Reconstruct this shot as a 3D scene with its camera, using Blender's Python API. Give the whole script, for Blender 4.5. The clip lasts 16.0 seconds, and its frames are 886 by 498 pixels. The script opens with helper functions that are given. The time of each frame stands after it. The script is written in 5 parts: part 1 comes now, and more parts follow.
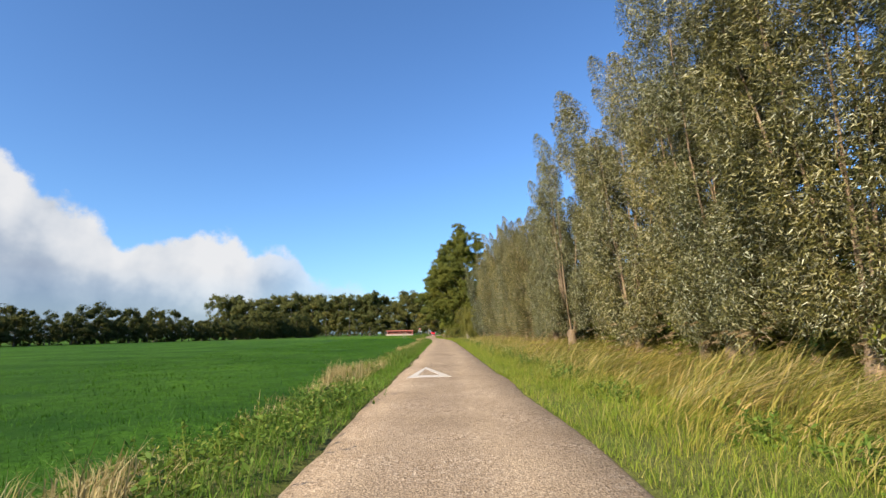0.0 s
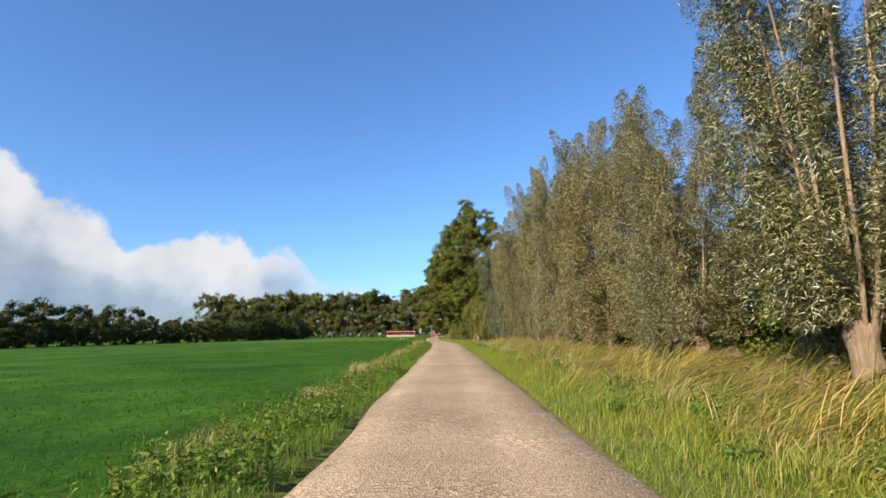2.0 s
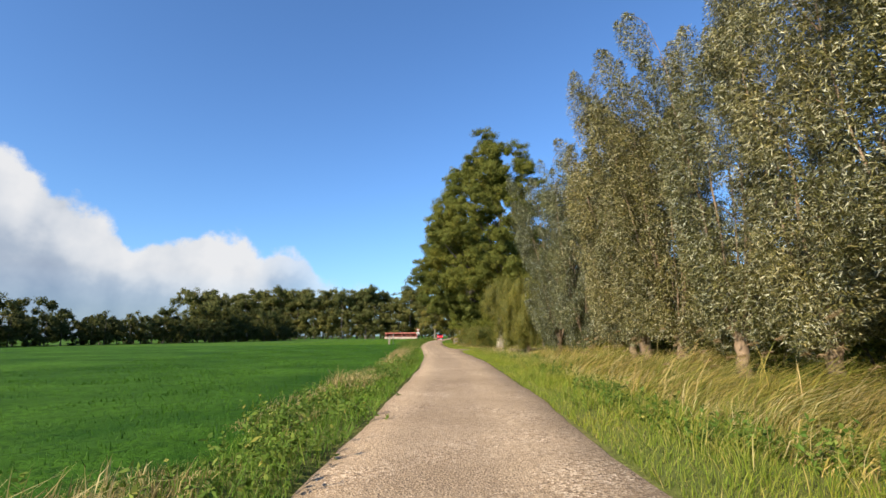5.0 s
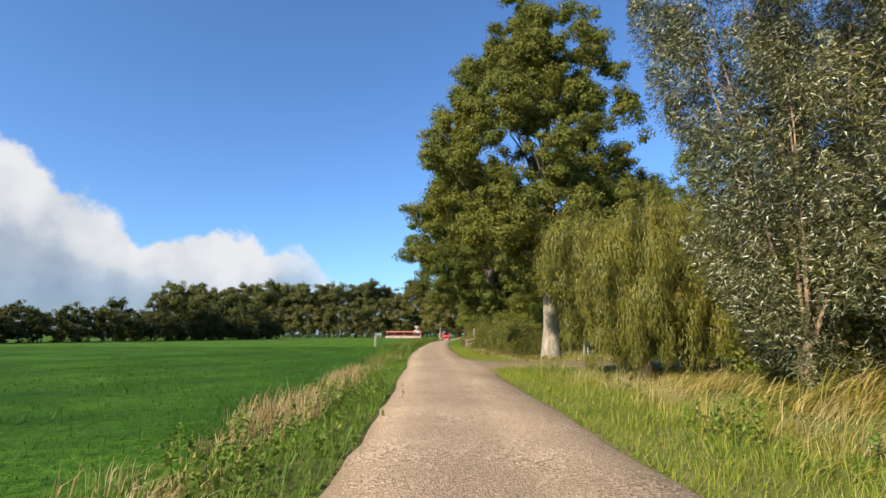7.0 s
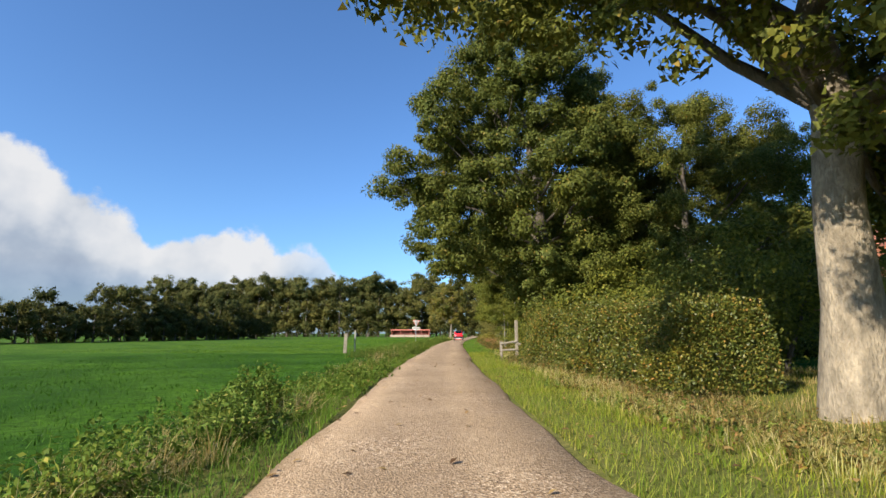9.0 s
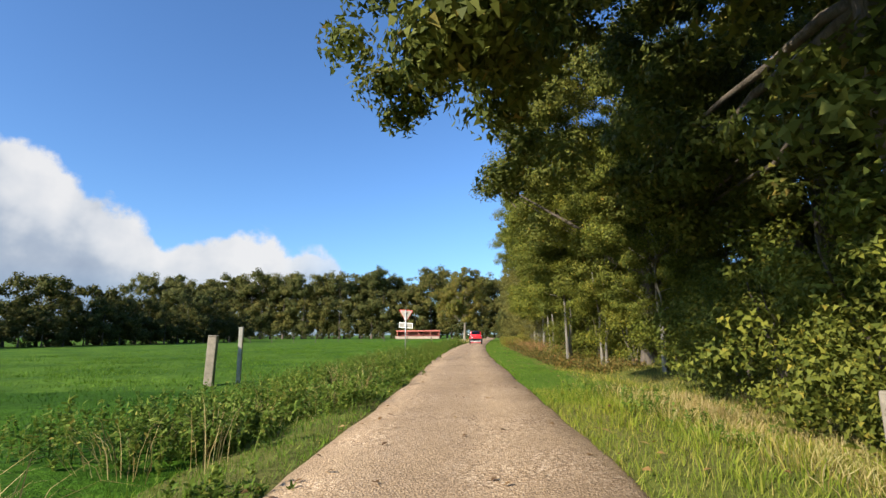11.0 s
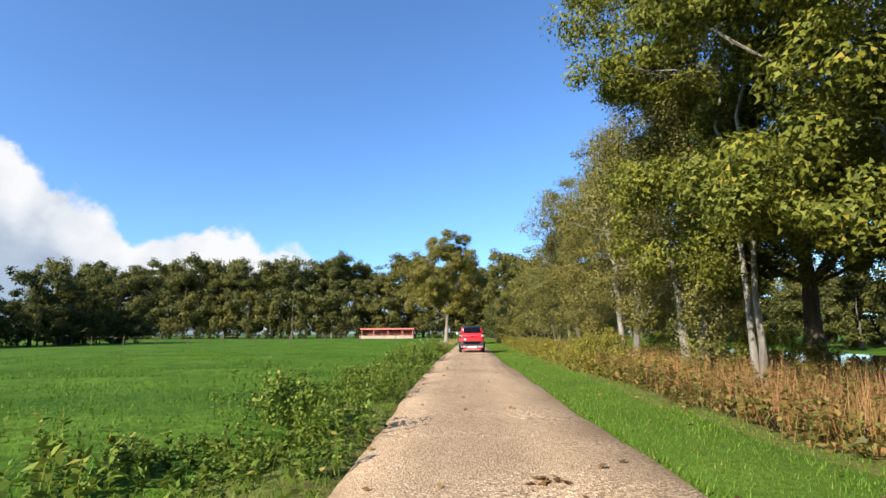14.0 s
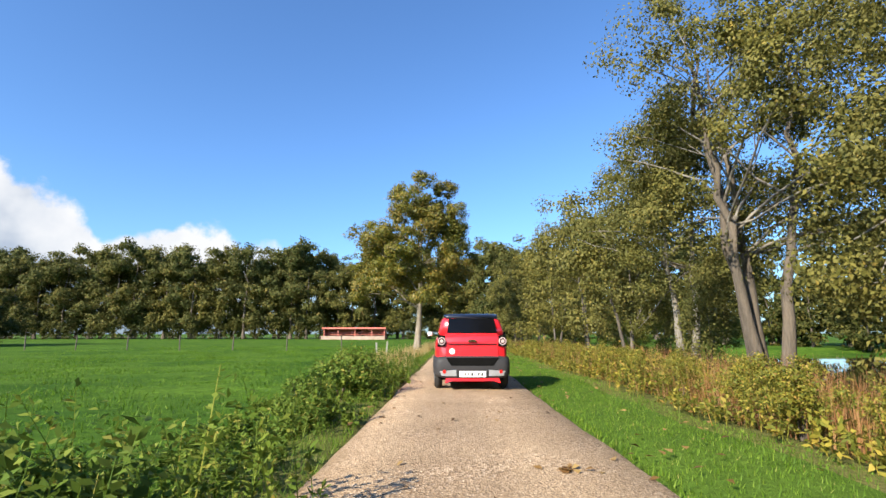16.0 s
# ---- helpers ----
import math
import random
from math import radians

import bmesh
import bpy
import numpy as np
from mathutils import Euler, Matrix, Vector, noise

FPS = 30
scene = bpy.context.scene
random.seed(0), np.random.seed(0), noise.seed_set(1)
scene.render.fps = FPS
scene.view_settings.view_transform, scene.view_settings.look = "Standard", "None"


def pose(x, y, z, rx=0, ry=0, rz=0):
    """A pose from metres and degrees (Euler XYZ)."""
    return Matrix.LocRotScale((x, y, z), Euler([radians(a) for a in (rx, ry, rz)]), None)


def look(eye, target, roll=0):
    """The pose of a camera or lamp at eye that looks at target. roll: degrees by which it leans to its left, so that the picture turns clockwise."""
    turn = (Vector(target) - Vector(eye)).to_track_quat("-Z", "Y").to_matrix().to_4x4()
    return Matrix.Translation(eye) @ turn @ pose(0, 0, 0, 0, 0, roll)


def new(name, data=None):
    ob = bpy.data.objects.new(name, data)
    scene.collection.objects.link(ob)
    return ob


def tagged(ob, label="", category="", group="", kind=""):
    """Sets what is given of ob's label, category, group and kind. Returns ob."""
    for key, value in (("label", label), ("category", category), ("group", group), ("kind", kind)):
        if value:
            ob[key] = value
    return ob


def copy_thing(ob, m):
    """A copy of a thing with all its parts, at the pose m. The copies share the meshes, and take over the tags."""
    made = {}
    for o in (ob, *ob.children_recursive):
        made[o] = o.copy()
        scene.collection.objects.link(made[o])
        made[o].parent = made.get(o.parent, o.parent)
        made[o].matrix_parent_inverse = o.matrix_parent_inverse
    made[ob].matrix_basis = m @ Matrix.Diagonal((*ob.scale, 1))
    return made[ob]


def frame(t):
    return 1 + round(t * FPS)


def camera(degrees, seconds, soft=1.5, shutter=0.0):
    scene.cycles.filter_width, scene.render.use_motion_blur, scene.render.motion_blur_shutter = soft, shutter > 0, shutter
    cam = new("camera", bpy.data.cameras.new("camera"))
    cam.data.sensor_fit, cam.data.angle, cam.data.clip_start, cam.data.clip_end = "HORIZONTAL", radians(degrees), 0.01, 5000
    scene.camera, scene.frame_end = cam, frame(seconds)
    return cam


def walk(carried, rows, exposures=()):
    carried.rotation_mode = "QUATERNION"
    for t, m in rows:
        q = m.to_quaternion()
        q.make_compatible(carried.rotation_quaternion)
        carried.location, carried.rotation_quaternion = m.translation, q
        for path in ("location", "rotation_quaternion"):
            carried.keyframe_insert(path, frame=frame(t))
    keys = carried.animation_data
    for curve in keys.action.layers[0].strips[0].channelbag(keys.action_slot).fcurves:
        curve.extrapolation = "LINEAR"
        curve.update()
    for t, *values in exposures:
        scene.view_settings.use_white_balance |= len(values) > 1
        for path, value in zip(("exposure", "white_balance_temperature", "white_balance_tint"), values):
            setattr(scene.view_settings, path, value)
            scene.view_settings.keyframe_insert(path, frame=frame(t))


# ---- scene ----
cam = camera(83.15, 16.0)
EYE = 1.06
# seconds, x, y, tilt above the level, lean, heading
ROWS = [
    (0.0, -0.000, -0.00, 9.49, 0.87, 0.00),
    (0.5, 0.031, 4.29, 9.52, 0.90, 0.05),
    (1.0, 0.030, 8.57, 9.53, 0.92, 0.18),
    (1.5, 0.029, 12.86, 9.55, 0.93, 0.34),
    (2.0, 0.024, 17.20, 9.60, 0.92, 0.50),
    (2.5, 0.011, 21.58, 9.66, 0.89, 0.60),
    (3.0, -0.007, 25.99, 9.74, 0.84, 0.62),
    (3.5, -0.024, 30.45, 9.80, 0.76, 0.63),
    (4.0, -0.048, 34.96, 9.84, 0.65, 0.73),
    (4.5, -0.086, 39.55, 9.85, 0.52, 0.93),
    (5.0, -0.141, 44.21, 9.84, 0.38, 1.14),
    (5.5, -0.212, 48.95, 9.82, 0.23, 1.31),
    (6.0, -0.297, 53.76, 9.81, 0.10, 1.45),
    (6.5, -0.398, 58.64, 9.80, -0.02, 1.61),
    (7.0, -0.529, 63.60, 9.77, -0.09, 1.89),
    (7.5, -0.692, 68.59, 9.73, -0.11, 2.21),
    (8.0, -0.883, 73.57, 9.67, -0.07, 2.55),
    (8.5, -1.103, 78.46, 9.61, 0.00, 2.88),
    (9.0, -1.313, 83.15, 9.60, 0.08, 3.10),
    (9.5, -1.550, 87.83, 9.60, 0.16, 3.44),
    (10.0, -1.801, 92.48, 9.64, 0.23, 3.78),
    (10.5, -2.084, 97.14, 9.69, 0.29, 4.13),
    (11.0, -2.392, 101.80, 9.74, 0.34, 4.39),
    (11.5, -2.713, 106.46, 9.77, 0.37, 4.48),
    (12.0, -3.029, 111.12, 9.78, 0.39, 4.33),
    (12.5, -3.269, 115.79, 9.78, 0.39, 3.84),
    (13.0, -3.447, 120.31, 9.74, 0.38, 3.23),
    (13.5, -3.626, 124.77, 9.67, 0.35, 2.61),
    (14.0, -3.736, 129.24, 9.60, 0.30, 1.88),
    (14.5, -3.784, 133.76, 9.57, 0.24, 1.17),
    (15.0, -3.788, 138.32, 9.59, 0.18, 0.54),
    (15.5, -3.748, 142.93, 9.62, 0.10, -0.02),
    (16.0, -3.678, 147.52, 9.65, 0.03, -0.39),
]
walk(cam, [(t, pose(x, y, EYE, 90 + tilt, lean, heading)) for t, x, y, tilt, lean, heading in ROWS],
     [(0.0, 0.9), (9.0, 0.9), (12.5, 1.0), (14.0, 1.12), (16.0, 1.16)])

# ---- world, sun and exposure ----
SUN_HEIGHT, SUN_TURN = 29.0, 222.0
world = bpy.data.worlds.new("sky")
scene.world = world
world.use_nodes = True
wn = world.node_tree.nodes
sky = wn.new("ShaderNodeTexSky")
sky.sky_type = "NISHITA"
sky.sun_disc = False
sky.sun_elevation, sky.sun_rotation = radians(SUN_HEIGHT), radians(SUN_TURN)
sky.air_density, sky.dust_density, sky.ozone_density = 1.0, 0.9, 2.6
wn["Background"].inputs["Strength"].default_value = 0.094
tint = wn.new("ShaderNodeMix")
tint.data_type, tint.blend_type = "RGBA", "MULTIPLY"
tint.inputs["Factor"].default_value = 1.0
tint.inputs[7].default_value = (0.69, 0.965, 1.27, 1)
world.node_tree.links.new(sky.outputs[0], tint.inputs[6])
world.node_tree.links.new(tint.outputs[2], wn["Background"].inputs["Color"])
sun = new("sun", bpy.data.lights.new("sun", "SUN"))
sun.data.energy, sun.data.angle, sun.data.color = 5.0, radians(0.6), (1.0, 0.90, 0.735)
sun.matrix_world = look((-67, -74, 55.4), (0, 0, 0))
scene.view_settings.exposure = 0.9


# ---- building blocks ----
def mesh_of(name, verts, faces, mat, smooth=False, uv=None, mats=None, mat_index=None):
    """A mesh from arrays of points and equal-sided faces."""
    verts, faces = np.asarray(verts, float), np.asarray(faces, int)
    me = bpy.data.meshes.new(name)
    n, k = faces.shape
    me.vertices.add(len(verts))
    me.vertices.foreach_set("co", verts.ravel())
    me.loops.add(n * k)
    me.loops.foreach_set("vertex_index", faces.ravel())
    me.polygons.add(n)
    me.polygons.foreach_set("loop_start", np.arange(0, n * k, k))
    for m in mats or [mat]:
        me.materials.append(m)
    if mat_index is not None:
        me.polygons.foreach_set("material_index", np.asarray(mat_index, int))
    if smooth:
        me.polygons.foreach_set("use_smooth", np.ones(n, bool))
    if uv is not None:
        layer = me.uv_layers.new(name="UVMap")
        layer.data.foreach_set("uv", np.asarray(uv, float)[faces.ravel()].ravel())
    me.update(calc_edges=True)
    return me


def thing(name, label, category, m=None, group="", kind=""):
    ob = new(name)
    ob.empty_display_size = 0.2
    if m is not None:
        ob.matrix_world = m
    return tagged(ob, label, category, group, kind)


def child(name, me, parent, label=""):
    ob = new(name, me)
    ob.parent = parent
    return tagged(ob, label)


def part(name, bm, mat, parent, label="", smooth=False):
    me = bpy.data.meshes.new(name)
    bm.to_mesh(me)
    bm.free()
    me.materials.append(mat)
    if smooth:
        for p in me.polygons:
            p.use_smooth = True
    return child(name, me, parent, label)


def box(x0, x1, y0, y1, z0, z1, bevel=0.0, bm=None):
    bm = bm or bmesh.new()
    m = Matrix.LocRotScale(((x0 + x1) / 2, (y0 + y1) / 2, (z0 + z1) / 2), None, (x1 - x0, y1 - y0, z1 - z0))
    made = bmesh.ops.create_cube(bm, size=1, matrix=m)
    if bevel:
        edges = {e for v in made["verts"] for e in v.link_edges}
        bmesh.ops.bevel(bm, geom=list(edges), offset=bevel, segments=2, affect="EDGES", profile=0.6)
    return bm


def rod(a, b, r, r2=None, sides=10, bm=None):
    bm = bm or bmesh.new()
    a, b = Vector(a), Vector(b)
    m = Matrix.Translation((a + b) / 2) @ (b - a).to_track_quat("Z", "Y").to_matrix().to_4x4()
    bmesh.ops.create_cone(bm, cap_ends=True, segments=sides, radius1=r, radius2=r if r2 is None else r2, depth=(b - a).length, matrix=m)
    return bm


def tube(points, radii, sides=8):
    """Points and quads of a tapered round limb."""
    p, r = np.asarray(points, float), np.asarray(radii, float)
    t = np.gradient(p, axis=0)
    t /= np.linalg.norm(t, axis=1)[:, None] + 1e-9
    ref = np.where(np.abs(t[:, 2:3]) > 0.8, [[1.0, 0, 0]], [[0, 0, 1.0]])
    u = np.cross(t, ref)
    u /= np.linalg.norm(u, axis=1)[:, None] + 1e-9
    v = np.cross(t, u)
    a = np.arange(sides) * 2 * np.pi / sides
    ring = p[:, None] + r[:, None, None] * (np.cos(a)[None, :, None] * u[:, None] + np.sin(a)[None, :, None] * v[:, None])
    i, j = np.meshgrid(np.arange(len(p) - 1), np.arange(sides), indexing="ij")
    q = np.stack([i * sides + j, i * sides + (j + 1) % sides, (i + 1) * sides + (j + 1) % sides, (i + 1) * sides + j], -1)
    return ring.reshape(-1, 3), q.reshape(-1, 4)


def joined(pieces):
    vs, fs, n = [], [], 0
    for v, f in pieces:
        vs.append(v)
        fs.append(f + n)
        n += len(v)
    return np.concatenate(vs), np.concatenate(fs)


def unit(a):
    return a / (np.linalg.norm(a, axis=-1, keepdims=True) + 1e-9)


def leaves(base, way, length, width, rng, up=0.5, facing=None):
    """One pointed, slightly lopsided leaf at each base, running along its way."""
    n = len(base)
    way = unit(way)
    side = np.cross(way, unit(rng.normal(size=(n, 3)) + [0, 0, up * 2]) if facing is None else facing)
    side = unit(side)
    length = length * rng.uniform(0.65, 1.3, (n, 1))
    width = width * rng.uniform(0.7, 1.25, (n, 1))
    fold = np.cross(side, way) * width * 0.18
    at = lambda s, w: base + way * length * s + side * width * w + fold * abs(w) * 2
    v = np.stack([base, at(0.38, 0.5), base + way * length, at(0.55, -0.46)], 1)
    return v.reshape(-1, 3), np.arange(4 * n).reshape(n, 4)


def slips(base, way, length, width, rng, facing=None):
    """Triangles: one narrow leaf at each base."""
    n = len(base)
    way = unit(way)
    side = unit(np.cross(way, rng.normal(size=(n, 3)) if facing is None else facing)) * (width * rng.uniform(0.7, 1.3, (n, 1))) / 2
    tip = base + way * (length * rng.uniform(0.6, 1.35, (n, 1)))
    return np.stack([base - side, base + side, tip], 1).reshape(-1, 3), np.arange(3 * n).reshape(n, 3)


# ---- materials ----
def nodes_of(name):
    m = bpy.data.materials.new(name)
    m.use_nodes = True
    return m, m.node_tree.nodes, m.node_tree.links.new, m.node_tree.nodes["Principled BSDF"]


def ramp(nodes, stops):
    r = nodes.new("ShaderNodeValToRGB")
    while len(r.color_ramp.elements) < len(stops):
        r.color_ramp.elements.new(0.5)
    for e, (at, c) in zip(r.color_ramp.elements, stops):
        e.position, e.color = at, (*c, 1)
    return r


def noise_node(nodes, link, where, scale, detail=4.0, rough=0.6):
    n = nodes.new("ShaderNodeTexNoise")
    n.inputs["Scale"].default_value, n.inputs["Detail"].default_value, n.inputs["Roughness"].default_value = scale, detail, rough
    link(where, n.inputs["Vector"])
    return n


def mixed(nodes, link, fac, a, b, blend="MIX"):
    x = nodes.new("ShaderNodeMix")
    x.data_type, x.blend_type = "RGBA", blend
    for value, slot in ((fac, x.inputs["Factor"]), (a, x.inputs[6]), (b, x.inputs[7])):
        if isinstance(value, (int, float)):
            slot.default_value = value
        elif isinstance(value, tuple):
            slot.default_value = (*value, 1)
        else:
            link(value, slot)
    return x.outputs[2]


def bumped(nodes, link, shader, height, strength, distance=0.02):
    b = nodes.new("ShaderNodeBump")
    b.inputs["Strength"].default_value, b.inputs["Distance"].default_value = strength, distance
    link(height, b.inputs["Height"])
    link(b.outputs[0], shader.inputs["Normal"])


def surface(name, dark, light, scale=6.0, rough=0.6, metal=0.0, bump=0.15, fine=60.0, coat=0.0, grain=1.0, gloss=0.5):
    """A plain surface with grain at two sizes."""
    m, nodes, link, s = nodes_of(name)
    where = nodes.new("ShaderNodeTexCoord").outputs["Object"]
    if grain != 1.0:
        along = nodes.new("ShaderNodeMapping")
        along.inputs["Scale"].default_value = (1.0, 1.0, grain)
        link(where, along.inputs["Vector"])
        where = along.outputs[0]
    a, b = noise_node(nodes, link, where, scale), noise_node(nodes, link, where, fine, 2 if grain == 1.0 else 5)
    c = ramp(nodes, [(0.3, dark), (0.7, light)])
    link(a.outputs["Fac"], c.inputs[0])
    link(mixed(nodes, link, 0.18 if grain == 1.0 else 0.55, c.outputs[0], b.outputs["Fac"], "OVERLAY"), s.inputs["Base Color"])
    s.inputs["Roughness"].default_value, s.inputs["Metallic"].default_value = rough, metal
    s.inputs["Specular IOR Level"].default_value = gloss
    s.inputs["Coat Weight"].default_value = coat
    s.inputs["Coat Roughness"].default_value = 0.06
    if bump:
        bumped(nodes, link, s, b.outputs["Fac"], bump, 0.01 if grain == 1.0 else 0.05)
    return m


def leaf_material(name, stops, glow=0.3, rough=0.5, drift=(0.5, 0.5, 0.5), drift_scale=0.4, gloss=0.3, vary=0.0):
    """Leaves, each of its own shade, that let some light through."""
    m, nodes, link, s = nodes_of(name)
    rnd = nodes.new("ShaderNodeNewGeometry").outputs["Random Per Island"]
    c = ramp(nodes, stops)
    link(rnd, c.inputs[0])
    where = nodes.new("ShaderNodeTexCoord").outputs["Object"]
    patch = noise_node(nodes, link, where, drift_scale, 3)
    pr = ramp(nodes, [(0.42, (0.5, 0.5, 0.5)), (0.68, drift)])
    link(patch.outputs["Fac"], pr.inputs[0])
    col = mixed(nodes, link, 0.8, c.outputs[0], pr.outputs[0], "OVERLAY")
    own = nodes.new("ShaderNodeObjectInfo").outputs["Random"]
    tone = ramp(nodes, [(0.0, (0.80, 0.86, 0.86)), (0.35, (1.0, 1.0, 1.0)), (0.7, (1.08, 1.04, 0.94)), (1.0, (1.2, 1.1, 0.92))])
    link(own, tone.inputs[0])
    col = mixed(nodes, link, vary, col, tone.outputs[0], "MULTIPLY")
    link(col, s.inputs["Base Color"])
    s.inputs["Roughness"].default_value = rough
    s.inputs["Specular IOR Level"].default_value = gloss
    t = nodes.new("ShaderNodeBsdfTranslucent")
    link(col, t.inputs["Color"])
    mix = nodes.new("ShaderNodeMixShader")
    mix.inputs[0].default_value = glow
    link(s.outputs[0], mix.inputs[1])
    link(t.outputs[0], mix.inputs[2])
    link(mix.outputs[0], nodes["Material Output"].inputs["Surface"])
    return m


def road_material():
    m, nodes, link, s = nodes_of("chip_seal_asphalt")
    uv = nodes.new("ShaderNodeUVMap").outputs[0]
    chip = nodes.new("ShaderNodeTexVoronoi")
    chip.inputs["Scale"].default_value = 54
    link(uv, chip.inputs["Vector"])
    chip2 = nodes.new("ShaderNodeTexVoronoi")
    chip2.inputs["Scale"].default_value = 95
    link(uv, chip2.inputs["Vector"])
    c = ramp(nodes, [(0.0, (0.15, 0.105, 0.07)), (0.3, (0.30, 0.205, 0.122)), (0.65, (0.475, 0.335, 0.205)), (1.0, (0.74, 0.58, 0.41))])
    sep = nodes.new("ShaderNodeSeparateColor")
    link(chip.outputs["Color"], sep.inputs[0])
    link(sep.outputs[0], c.inputs[0])
    c2 = ramp(nodes, [(0.0, (0.17, 0.122, 0.08)), (0.5, (0.375, 0.26, 0.155)), (1.0, (0.60, 0.445, 0.285))])
    sep2 = nodes.new("ShaderNodeSeparateColor")
    link(chip2.outputs["Color"], sep2.inputs[0])
    link(sep2.outputs[0], c2.inputs[0])
    worn = noise_node(nodes, link, uv, 0.9, 5)
    wr = ramp(nodes, [(0.4, (0, 0, 0)), (0.62, (1, 1, 1))])
    link(worn.outputs["Fac"], wr.inputs[0])
    col = mixed(nodes, link, wr.outputs[0], c2.outputs[0], c.outputs[0])
    stain = noise_node(nodes, link, uv, 0.35, 6, 0.7)
    sr = ramp(nodes, [(0.3, (0.72, 0.7, 0.68)), (0.6, (1.0, 1.0, 1.0)), (0.75, (1.12, 1.08, 1.04))])
    link(stain.outputs["Fac"], sr.inputs[0])
    col = mixed(nodes, link, 1.0, col, sr.outputs[0], "MULTIPLY")
    across = nodes.new("ShaderNodeSeparateXYZ")
    link(uv, across.inputs[0])
    track = nodes.new("ShaderNodeMath")
    track.operation = "SINE"
    wide = nodes.new("ShaderNodeMath")
    wide.operation = "MULTIPLY_ADD"
    wide.inputs[1].default_value, wide.inputs[2].default_value = 4.6, -1.57
    drift = noise_node(nodes, link, uv, 0.25, 3)
    sway = nodes.new("ShaderNodeMath")
    sway.operation = "MULTIPLY_ADD"
    sway.inputs[1].default_value = 0.5
    link(drift.outputs["Fac"], sway.inputs[0])
    link(across.outputs[0], sway.inputs[2])
    link(sway.outputs[0], wide.inputs[0])
    link(wide.outputs[0], track.inputs[0])
    tr = ramp(nodes, [(0.0, (0.93, 0.92, 0.92)), (1.0, (1.07, 1.06, 1.05))])
    link(track.outputs[0], tr.inputs[0])
    col = mixed(nodes, link, 1.0, col, tr.outputs[0], "MULTIPLY")
    rim = nodes.new("ShaderNodeMath")
    rim.operation = "ABSOLUTE"
    link(across.outputs[0], rim.inputs[0])
    rough_rim = nodes.new("ShaderNodeMath")
    rough_rim.operation = "MULTIPLY_ADD"
    rough_rim.inputs[1].default_value = 0.5
    link(noise_node(nodes, link, uv, 2.2, 6, 0.7).outputs["Fac"], rough_rim.inputs[0])
    link(rim.outputs[0], rough_rim.inputs[2])
    soil = ramp(nodes, [(0.0, (0, 0, 0)), (1.0, (1, 1, 1))])
    span = nodes.new("ShaderNodeMapRange")
    span.inputs["From Min"].default_value, span.inputs["From Max"].default_value = 1.40, 1.68
    link(rough_rim.outputs[0], span.inputs["Value"])
    link(span.outputs[0], soil.inputs[0])
    link(mixed(nodes, link, soil.outputs[0], col, (0.25, 0.175, 0.10)), s.inputs["Base Color"])
    s.inputs["Roughness"].default_value = 0.9
    s.inputs["Specular IOR Level"].default_value = 0.2
    bumped(nodes, link, s, chip.outputs["Distance"], 0.65, 0.011)
    return m


def soil_material(name, a, b, c, scale=0.5, fine=14.0, bump=0.6):
    """Ground under plants: three shades, in patches and in grain."""
    m, nodes, link, s = nodes_of(name)
    where = nodes.new("ShaderNodeTexCoord").outputs["Object"]
    p, g = noise_node(nodes, link, where, scale, 6, 0.65), noise_node(nodes, link, where, fine, 5, 0.75)
    pr = ramp(nodes, [(0.35, a), (0.65, b)])
    link(p.outputs["Fac"], pr.inputs[0])
    gr = ramp(nodes, [(0.38, (0, 0, 0)), (0.68, (1, 1, 1))])
    link(g.outputs["Fac"], gr.inputs[0])
    link(mixed(nodes, link, gr.outputs[0], pr.outputs[0], c), s.inputs["Base Color"])
    s.inputs["Roughness"].default_value = 1.0
    s.inputs["Specular IOR Level"].default_value = 0.08
    bumped(nodes, link, s, g.outputs["Fac"], bump, 0.06)
    return m


ROAD = road_material()
WATER = surface("pond_water", (0.018, 0.016, 0.008), (0.03, 0.026, 0.012), 0.6, 0.04, bump=0.05, fine=3.0)
FIELD = soil_material("pasture_grass", (0.019, 0.064, 0.004), (0.080, 0.172, 0.013), (0.015, 0.05, 0.003), 0.2, 6.0, 1.0)
MEADOW = soil_material("meadow_grass", (0.034, 0.088, 0.008), (0.115, 0.205, 0.02), (0.03, 0.072, 0.007), 0.3, 5.0, 1.0)
VERGE = soil_material("verge_soil", (0.125, 0.155, 0.028), (0.20, 0.18, 0.06), (0.07, 0.075, 0.022), 0.5, 12.0)
LAWN = soil_material("mown_verge", (0.062, 0.125, 0.014), (0.11, 0.185, 0.024), (0.055, 0.095, 0.012), 0.7, 14.0)
DIRT = soil_material("driveway_dirt", (0.215, 0.15, 0.08), (0.28, 0.21, 0.12), (0.13, 0.115, 0.045), 0.9, 16.0, 0.6)
BARK = surface("oak_bark", (0.13, 0.106, 0.074), (0.36, 0.295, 0.21), 4.0, 0.9, bump=1.0, fine=24, grain=0.42)
BARK_DARK = surface("dark_bark", (0.06, 0.05, 0.04), (0.15, 0.12, 0.09), 5.0, 0.9, bump=0.8, fine=30, grain=0.18)
BARK_PALE = surface("pale_bark", (0.14, 0.118, 0.09), (0.34, 0.285, 0.22), 3.0, 0.8, bump=0.6, fine=22, grain=0.18)
BARK_GREY = surface("grey_bark", (0.045, 0.038, 0.03), (0.15, 0.13, 0.105), 3.0, 0.85, bump=0.6, fine=24, grain=0.18)
BARK_SILVER = surface("silvery_bark", (0.07, 0.062, 0.05), (0.27, 0.245, 0.205), 3.5, 0.8, bump=0.6, fine=22, grain=0.3)
